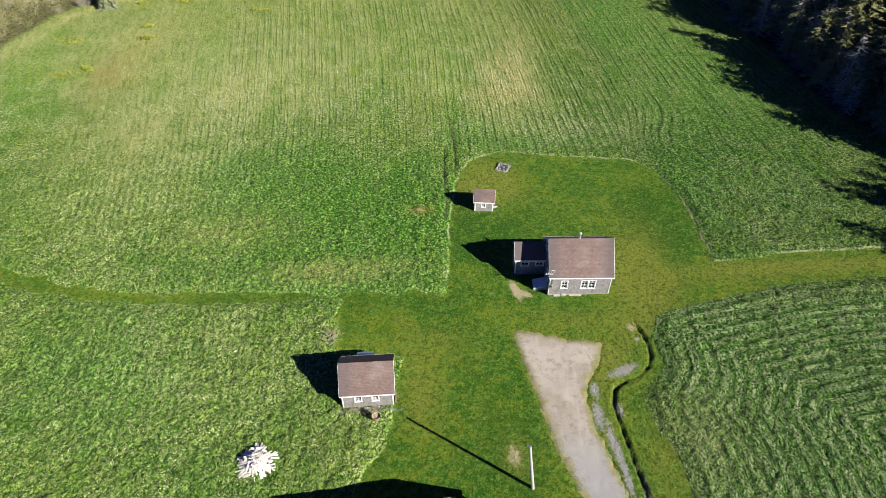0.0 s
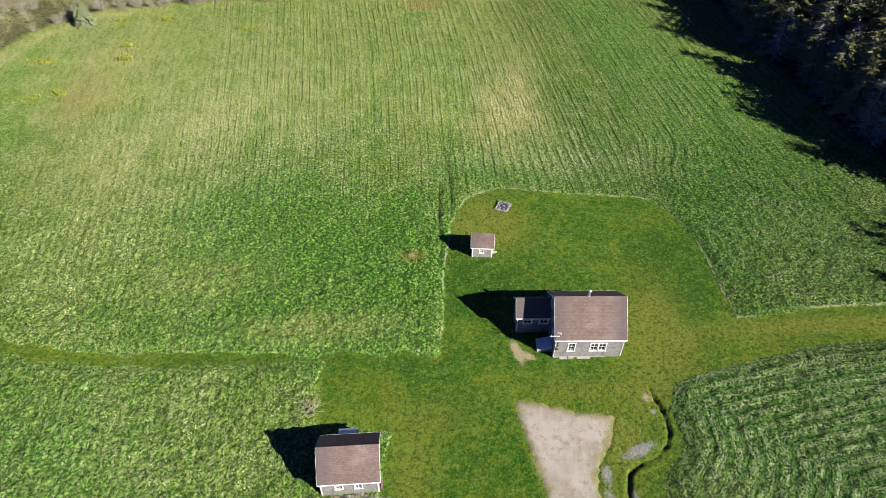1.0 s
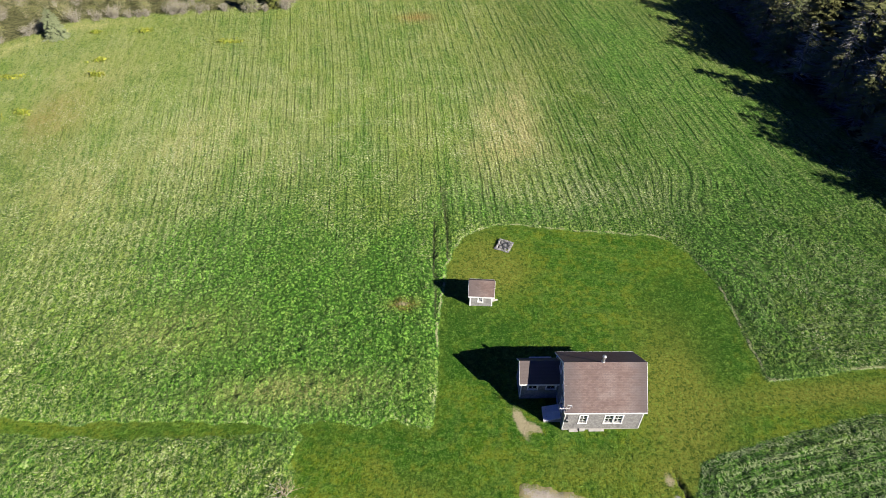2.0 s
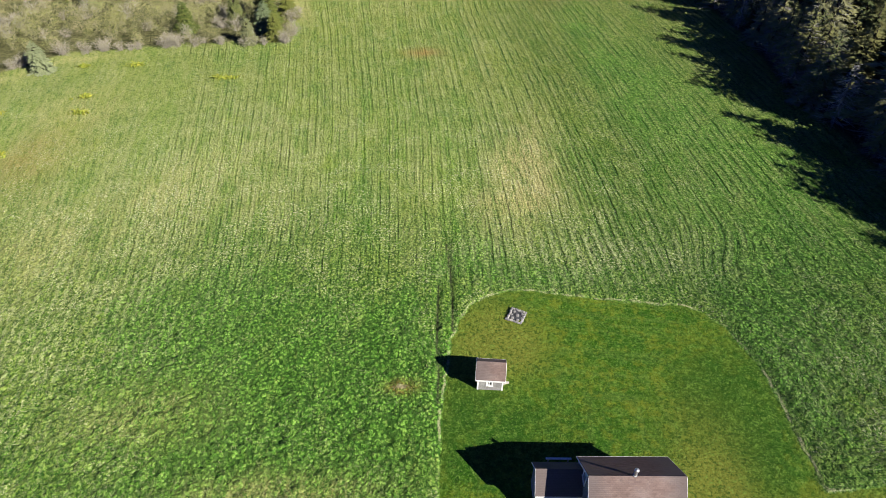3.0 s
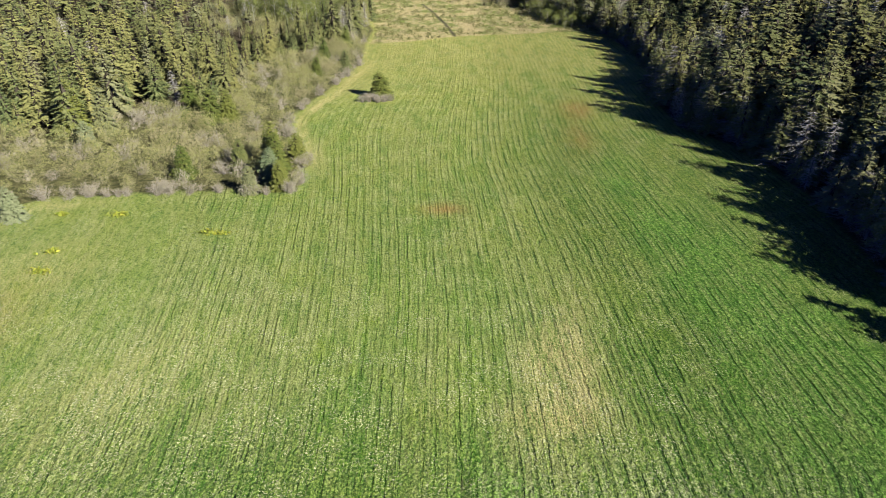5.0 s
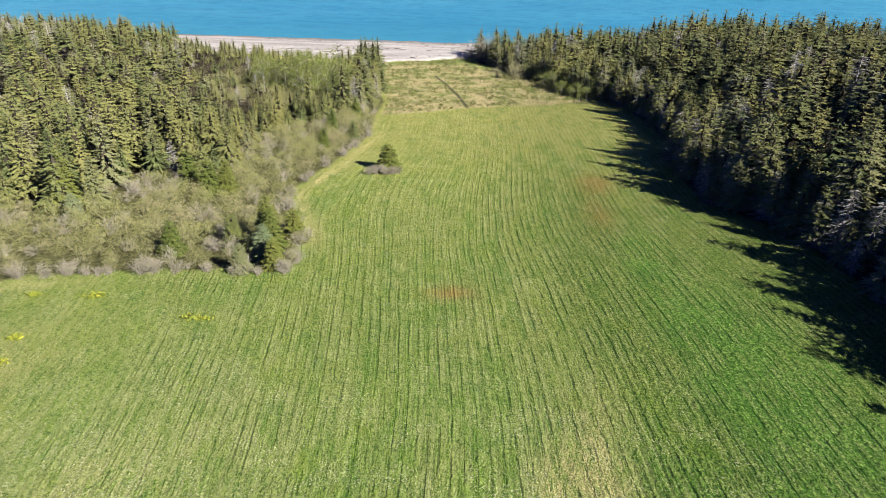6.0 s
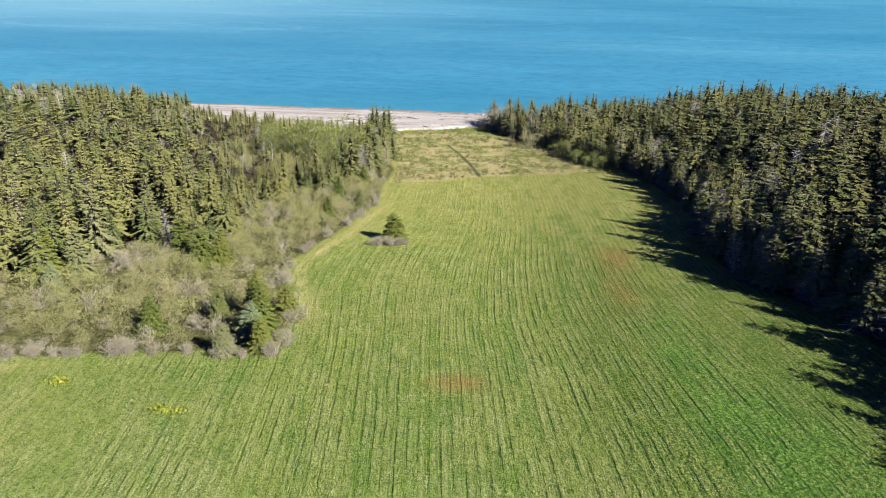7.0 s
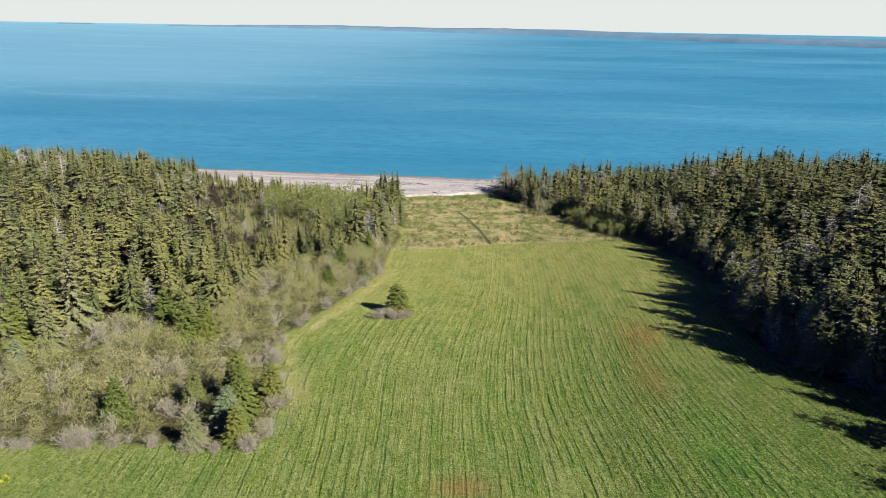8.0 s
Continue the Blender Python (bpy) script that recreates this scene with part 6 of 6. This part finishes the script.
# the stand runs on out of view, so that unseen trees shade the edge
x, y, h, near = wood_side(RIGHT_CONIFERS, 5.1, 41, tall_right, lambda x, y: (x < np.maximum(118, 0.52 * (y - 62) + 26)) & (y > 20),
                          lambda x, y: (inside(x, y, RIGHT_CONIFERS) < 6.0) & (y > 40) & (y < 432) & (x < 90))
thin = near | (y > 230) | (y < 120) | (np.random.default_rng(44).random(len(x)) < 0.74)
x, y, h, near = x[thin], y[thin], h[thin], near[thin]
for a, b, c in zip(x[near], y[near], h[near]):
    k = r.random()
    if k < (0.30 if b < 200 else 0.17) and b < 330:
        plant(dead_kinds[int(k * 90) % 2], a, b, c * r.uniform(0.6, 0.95), r, r.uniform(0.9, 1.3))
    else:
        plant(near_kinds[1 + int(k * 53) % 4], a, b, c * r.uniform(0.92, 1.08), r, r.uniform(1.0, 1.3))
mid = ~near & (y < 200) & (inside(x, y, WOODS) < 26)
far = ~near & ~mid
middle_wood("near_woods", x[mid], y[mid], h[mid], 43, "dense shaded stand of spruce beside the upper field")
far_wood("right_woods", x[far], y[far], h[far], 42, "dense shaded stand of spruce along the field", inside(x, y, WOODS)[far] > 14, 0.06)
edge_line = [p for p in WOODS if 45 < p[1] < 345]
for (ax, ay), (bx, by) in zip(edge_line, edge_line[1:]):
    for k in range(max(1, int(math.hypot(bx - ax, by - ay) / 3.0))):
        t = (k + r.uniform(0.1, 0.9)) / max(1, int(math.hypot(bx - ax, by - ay) / 3.0))
        x1, y1 = ax + (bx - ax) * t + (r.uniform(0.3, 1.8) if k % 2 else r.uniform(3.0, 5.5)), ay + (by - ay) * t
        if r.random() < 0.34:
            plant(dead_kinds[k % 2], x1, y1, r.uniform(6.5, 11.0), r, r.uniform(1.0, 1.5))
        else:
            plant(near_kinds[int(r.integers(2, 5))], x1, y1, r.uniform(7.5, 12.5), r, r.uniform(1.0, 1.3))
for kind in (*near_kinds, *fine_kinds, young_kind, blue_kind, *dead_kinds):
    clear(kind)

# alder scrub between the field and the spruces
pieces = []
for k in range(5):
    pieces.append(shrub(300 + k, 2.7, 1.5, 24, 400, 0.095).arrays())
for k in range(3):
    pieces.append(shrub(310 + k, 2.3, 1.5, 56, 36, 0.09, 2, 1, 1.15).arrays())
SCRUB_ZONE = [(-88, 150), (-70, 154.5), (-64, 155.2), (-52, 157.5), (-41, 158.3), (-34, 157.4), (-31, 158.6), (-31.2, 165), (-34, 176), (-41, 191), (-43.2, 202), (-41.2, 216), (-39.2, 225), (-37, 248),
              (-35.2, 259), (-38.5, 286), (-41, 306), (-50, 300), (-57, 268), (-68, 258), (-66, 232), (-63, 217), (-70, 209), (-84, 206), (-88, 186), (-118, 182), (-125, 150), (-108, 122), (-90, 128), (-87, 136), (-84, 145)]
x, y = strew(SCRUB_ZONE, 3.3, 51, 0.46)
free = np.ones(len(x), bool)
for tx, ty, *rest in YOUNG + BLUE:
    free &= np.hypot(x - tx, y - ty + 0.8) > 0.30 * rest[0] + 0.4
x, y = x[free], y[free]
r = np.random.default_rng(52)
patch = vnoise(x, y, 9, 55)
picks = np.where(r.random(len(x)) < 0.08 + 0.50 * np.clip(patch * 2 - 1, 0, 1) + 0.25 * (inside(x, y, SCRUB_ZONE) < 2.2), r.integers(5, 8, len(x)), r.integers(0, 5, len(x)))
size = (0.80 + 0.95 * r.random(len(x)) ** 1.5) * (0.62 + 0.5 * np.clip(inside(x, y, SCRUB_ZONE) / 6, 0, 1))
merged("alder_scrub", pieces, picks, [TWIG, LEAF, TWIG_GREY], np.stack([x, y, land(x, y)], 1), r.uniform(0, 6.28, len(x)), size, r.random(len(x)),
       "thicket of half-bare alder scrub, olive and grey", "scrub")

x, y = strew([(-47, 300), (-44, 330), (-50, 348), (-95, 350), (-112, 324), (-96, 292), (-60, 290)], 4.2, 58, 0.48)
r = np.random.default_rng(59)
merged("alder_thicket", pieces[:5], r.integers(0, 5, len(x)), [TWIG, LEAF, TWIG_GREY], np.stack([x, y, land(x, y)], 1), r.uniform(0, 6.28, len(x)), r.uniform(1.0, 1.9, len(x)), r.random(len(x)),
       "taller thicket of green alder behind the shore", "scrub")

# broad-leaved trees, bare trees and bushes that stand out
birch = []
for k in range(3):
    ob = empty_at("birch_tree", pose(0, 0, -500), "small fresh green birch at the wood edge", "birch tree", "birches by the shore")
    s = broadleaf(400 + k, 8.0, 1100, 0.19)
    v, q, mi = s.arrays()
    wood_faces = mi == 0
    for nm, sel, mat in (("trunk", wood_faces, BARK_PALE), ("crown", ~wood_faces, LEAF_BRIGHT)):
        o = new(nm, mesh_of(nm, v, q[sel], [mat]))
        o.parent = ob
    birch.append(ob)
r = np.random.default_rng(61)
for x, y, h in ((-66, 318, 11), (-71, 324, 12), (-61, 312, 10), (-75, 328, 11), (-58, 322, 10), (-65, 331, 12), (-83, 322, 11), (-54, 308, 7), (-78, 317, 10), (-88, 324, 10), (-53, 324, 9), (-62, 325, 11), (-70, 312, 10), (-58, 330, 10), (-74, 319, 12), (-67, 307, 9), (-79, 330, 11), (-86, 316, 10), (-57, 315, 9), (-92, 330, 9), (20, 372, 7.5), (25, 358, 7), (14, 384, 7), (30, 347, 7), (34, 350, 9), (27, 368, 9), (9, 398, 8),
                (40, 338, 8), (36, 330, 6.5), (30, 334, 5.5), (41, 328, 6), (45, 332, 8), (27, 340, 6), (33, 327, 4.5), (23, 352, 6), (25, 344, 5),
                (29, 343, 7), (32, 338, 6), (36, 341, 8), (21, 360, 7), (24, 364, 8), (17, 379, 7), (28, 350, 8), (33, 334, 6.5), (38, 333, 7), (19, 366, 6)):
    copy_thing(birch[int(r.integers(0, 3))], pose(x, y, lz(x, y) - 0.1, 0, 0, r.uniform(0, 360)) @ Matrix.Scale(h / 8 * (1.35 if x < -50 else 1.0), 4))
for ob in birch:
    clear(ob)
bare = []
for k in range(2):
    ob = empty_at("bare_tree", pose(0, 0, -500), "leafless pale grey tree at the meadow's edge", "bare tree", "bare trees by the shore")
    s = shrub(420 + k, 5.0, 0.8, 110, 60, 0.10, 0, 0, 2.0)
    v, q, mi = s.arrays()
    o = new("crown", mesh_of("crown", v, q, [TWIG if k else TWIG_GREY]))
    o.parent = ob
    s = Soup()
    trunk(s, 2.5, 0.12)
    v, q, mi = s.arrays()
    o = new("trunk", mesh_of("trunk", v, q, [BARK_PALE]))
    o.parent = ob
    bare.append(ob)
for x, y, h in ((1.0, 376, 5.2), (9.0, 372, 8.5), (-6.0, 424, 15.0), (-13.5, 429, 7.0), (22, 352, 4.5), (26, 345, 4.0)):
    copy_thing(bare[0 if y > 400 else 1], pose(x, y, lz(x, y) - 0.1, 0, 0, r.uniform(0, 360)) @ Matrix.Scale(h / 5, 4))
for ob in bare:
    clear(ob)
for k in range(9):
    x, y = -28.2 + 0.85 * k + r.uniform(-0.3, 0.3), 217.2 + r.uniform(-1.2, 1.0)
    v, q, mi = shrub(430 + k, 2.1, 1.3, 150, 70, 0.07, 0, 1, 0.9).arrays()
    ob = new("grey_bush", mesh_of("grey_bush", v, q, [TWIG_GREY, LEAF], mi))
    ob.matrix_basis = pose(x, y, lz(x, y) + 0.1)
    tagged(ob, "low bare grey bush round the lone spruce", "bush", "bushes round the lone spruce")

# low grey bushes along the front of the scrub
edge_meshes = []
for k in range(3):
    v, q, mi = shrub(440 + k, 1.9, 1.5, 120, 80, 0.07, 0, 1, 0.85).arrays()
    edge_meshes.append(mesh_of("edge_bush", v, q, [TWIG_GREY, LEAF], mi))
front = [p for p in BUSH if -86 < p[0] < -28 and p[1] < 262][1:]
for (ax, ay), (bx, by) in zip(front, front[1:]):
    for k in range(max(1, int(math.hypot(bx - ax, by - ay) / (1.9 if by < 180 else 4.5)))):
        t = r.random()
        x, y = ax + (bx - ax) * t - r.uniform(0.6, 2.0), ay + (by - ay) * t + r.uniform(0.5, 1.6)
        i = int(r.integers(0, 3))
        ob = new("edge_bush", edge_meshes[i])
        ob.matrix_basis = pose(x, y, lz(x, y), 0, 0, r.uniform(0, 360)) @ Matrix.Scale(r.uniform(0.85, 1.75), 4)
        tagged(ob, "low grey half-bare bush at the front of the scrub", "bush", "bushes along the scrub edge")

# yellow flowering clumps in the field
rr, s = np.random.default_rng(500), Soup()
for x, y, w, d in ((-39.3, 142.1, 2.6, 0.9), (-57.6, 147.7, 1.9, 0.9), (-61.9, 135.3, 1.4, 0.8), (-60.7, 129.6, 1.6, 0.8), (-75.6, 129, 2.6, 1.0), (-72.1, 114.6, 2.0, 0.9),
                   (-68, 116.7, 1.4, 0.8), (-67.5, 147.5, 1.0, 0.5)):
    for j in range(200):
        px, py = x + rr.normal(0, w * 0.5), y + rr.normal(0, d * 0.5)
        c = arr(px, py, lz(px, py) + 0.1 + abs(rr.normal(0.22, 0.2)))
        u, v = arr(*rr.normal(0, 1, 3)) * 0.11, arr(*rr.normal(0, 1, 3)) * 0.08
        s.quad(c - u, c + v, c + u, c - v)
v, q, mi = s.arrays()
tagged(new("yellow_flowers", mesh_of("yellow_flowers", v, q, [FLOWER])), "low clumps of yellow flowers in the hay field", "flowers", kind="stuff")

# scrubby shore meadow
pieces = [shrub(520 + k, 0.8, 2.2, 5, 62, 0.13, 0, 0, 0.9).arrays() for k in range(5)]
x, y = strew(MEADOW, 2.1, 53, 0.5)
r = np.random.default_rng(54)
keep = (vnoise(x, y, 7, 56) * 0.6 + vnoise(x, y, 2.5, 57) * 0.4 + 0.12 * r.random(len(x)) > 0.53) & (along(x, y, [(-8.7, 304), (-13.7, 328), (-19.8, 352), (-26.4, 373)]) > 1.2)
x, y = x[keep], y[keep]
merged("shore_scrub", pieces, r.integers(0, 5, len(x)), [SCRUB], np.stack([x, y, land(x, y)], 1), r.uniform(0, 6.28, len(x)), 0.6 + 1.5 * r.random(len(x)) ** 1.5, r.random(len(x)),
       "low olive and straw-coloured scrub on the shore meadow", "scrub")

# tall grass of the hay field
pieces = []
for k in range(8):
    rr, s = np.random.default_rng(540 + k), Soup()
    for j in range(4):
        a, t = rr.uniform(0, 6.28), abs(rr.normal(0.2, 0.25))
        d = arr(math.cos(a) * math.sin(t), math.sin(a) * math.sin(t), math.cos(t))
        p = arr(rr.normal(0, 0.14), rr.normal(0, 0.14), 0)
        sd = arr(-math.sin(a), math.cos(a), 0) * rr.uniform(0.011, 0.021)
        m1 = p + d * 0.30
        e = m1 + d * 0.16 + arr(math.cos(a), math.sin(a), -0.3) * 0.10
        s.quad(p - sd * 0.7, m1 - sd, e, m1 + sd, k % 2)
    pieces.append(s.arrays())
for k in range(2):
    v, q, mi = pieces[k]
    pieces.append((v * np.array([1.0, 1.0, 1.1], np.float32), q, mi * 0 + 2))
r = np.random.default_rng(64)
n = 27000
x, y = r.uniform(-64, 64, n), 26 + 70 * r.random(n)
d = inside(x, y, LAWN)
lushness = blob(x, y, -11, 71, 17, 15) + 0.6 * blob(x, y, -40, 42, 12, 10) + 0.85 * np.clip((x - 22) / 3, 0, 1) * np.clip((56 - y) / 3, 0, 1) + 0.6 * blob(x, y, 48, 90, 14, 30)
keep = (d < -0.15) & (along(x, y, DITCH) > 1.0) & (inside(x, y, WOODS) < 4) & (inside(x, y, BUSH) < 0)
keep &= r.random(n) < 1.0 - np.clip((y - 78) / 16, 0, 1)
keep &= along(x, y, RUTS[0]) > 0.3
x, y, lushness = x[keep], y[keep], lushness[keep]
picks = r.integers(0, 4, len(x)) * 2 + (r.random(len(x)) < lushness)
strawy = np.clip((x - 23) / 3, 0, 1) * np.clip((56 - y) / 3, 0, 1) + 0.5 * blob(x, y, 45, 72, 14, 9) + 0.35 * blob(x, y, -30, 45, 16, 14) + 0.3
bands = vnoise(rows_of(x, y) * 1.6, y * 0.35, 1.0, 66)
picks = np.where(r.random(len(x)) < 0.55 * strawy * np.clip((bands - 0.45) * 5, 0, 1), 8 + picks % 2, picks)
merged("tall_grass", pieces, picks, [GRASS, LUSH, STRAW], np.stack([x, y, land(x, y) + relief(x, y) - 0.10], 1), r.uniform(0, 6.28, len(x)),
       r.uniform(0.6, 1.15, len(x)), r.random(len(x)), "tall uncut grass in tufts, green with pale straw", "grass")

# driftwood on the beach
r = np.random.default_rng(71)
for k in range(16):
    x = r.uniform(-115, -14)
    y = np.interp(x, [-122, -102, -54, -36, -17], [404, 413, 414, 424, 432]) + r.uniform(0, 32)
    l = r.uniform(2.0, 6.0)
    bm = bmesh.new()
    rod(bm, (-l / 2, 0, 0), (l / 2, 0, 0.1), 0.22, 0.12, 7)
    log = part("driftwood_log", bm, OLD_WOOD if k % 3 else BARK)
    z = float(np.interp(y, [392, 405, 430, 455, 475, 500], [-33.0, -34.1, -35.6, -36.6, -38.75, -41.0])) + 0.45
    log.matrix_basis = pose(x, y, z, 0, 0, r.uniform(-40, 40))
    tagged(log, "weathered driftwood log lying on the shingle", "driftwood", "driftwood on the beach")

# boulders and cobbles along the tide line
pieces = []
for k in range(4):
    bm = bmesh.new()
    bmesh.ops.create_icosphere(bm, subdivisions=1, radius=0.5)
    rr = np.random.default_rng(560 + k)
    v = np.array([p.co for p in bm.verts]) * rr.uniform(0.75, 1.2, (len(bm.verts), 1)) * np.array([1.2, 0.9, 0.6])
    q = np.array([[p.index for p in f.verts] for f in bm.faces])
    bm.free()
    pieces.append((v, q, np.zeros(len(q), int)))
r = np.random.default_rng(73)
n = 1500
x = r.uniform(-135, 40, n)
y = np.where(r.random(n) < 0.7, 471 + r.normal(0, 2.2, n), np.interp(x, [-122, -102, -54, -36, -17, 40], [404, 413, 414, 424, 432, 446]) + 48 * r.random(n))
z = np.interp(y, [392, 405, 430, 455, 475, 500], [-33.0, -34.1, -35.6, -36.6, -38.75, -41.0]) + 0.3
merged("beach_boulders", pieces, r.integers(0, 4, n), [STONE], np.stack([x, y, z], 1), r.uniform(0, 6.28, n), 0.5 + 1.1 * r.random(n) ** 3, r.random(n),
       "grey boulders and cobbles along the tide line", "boulders")
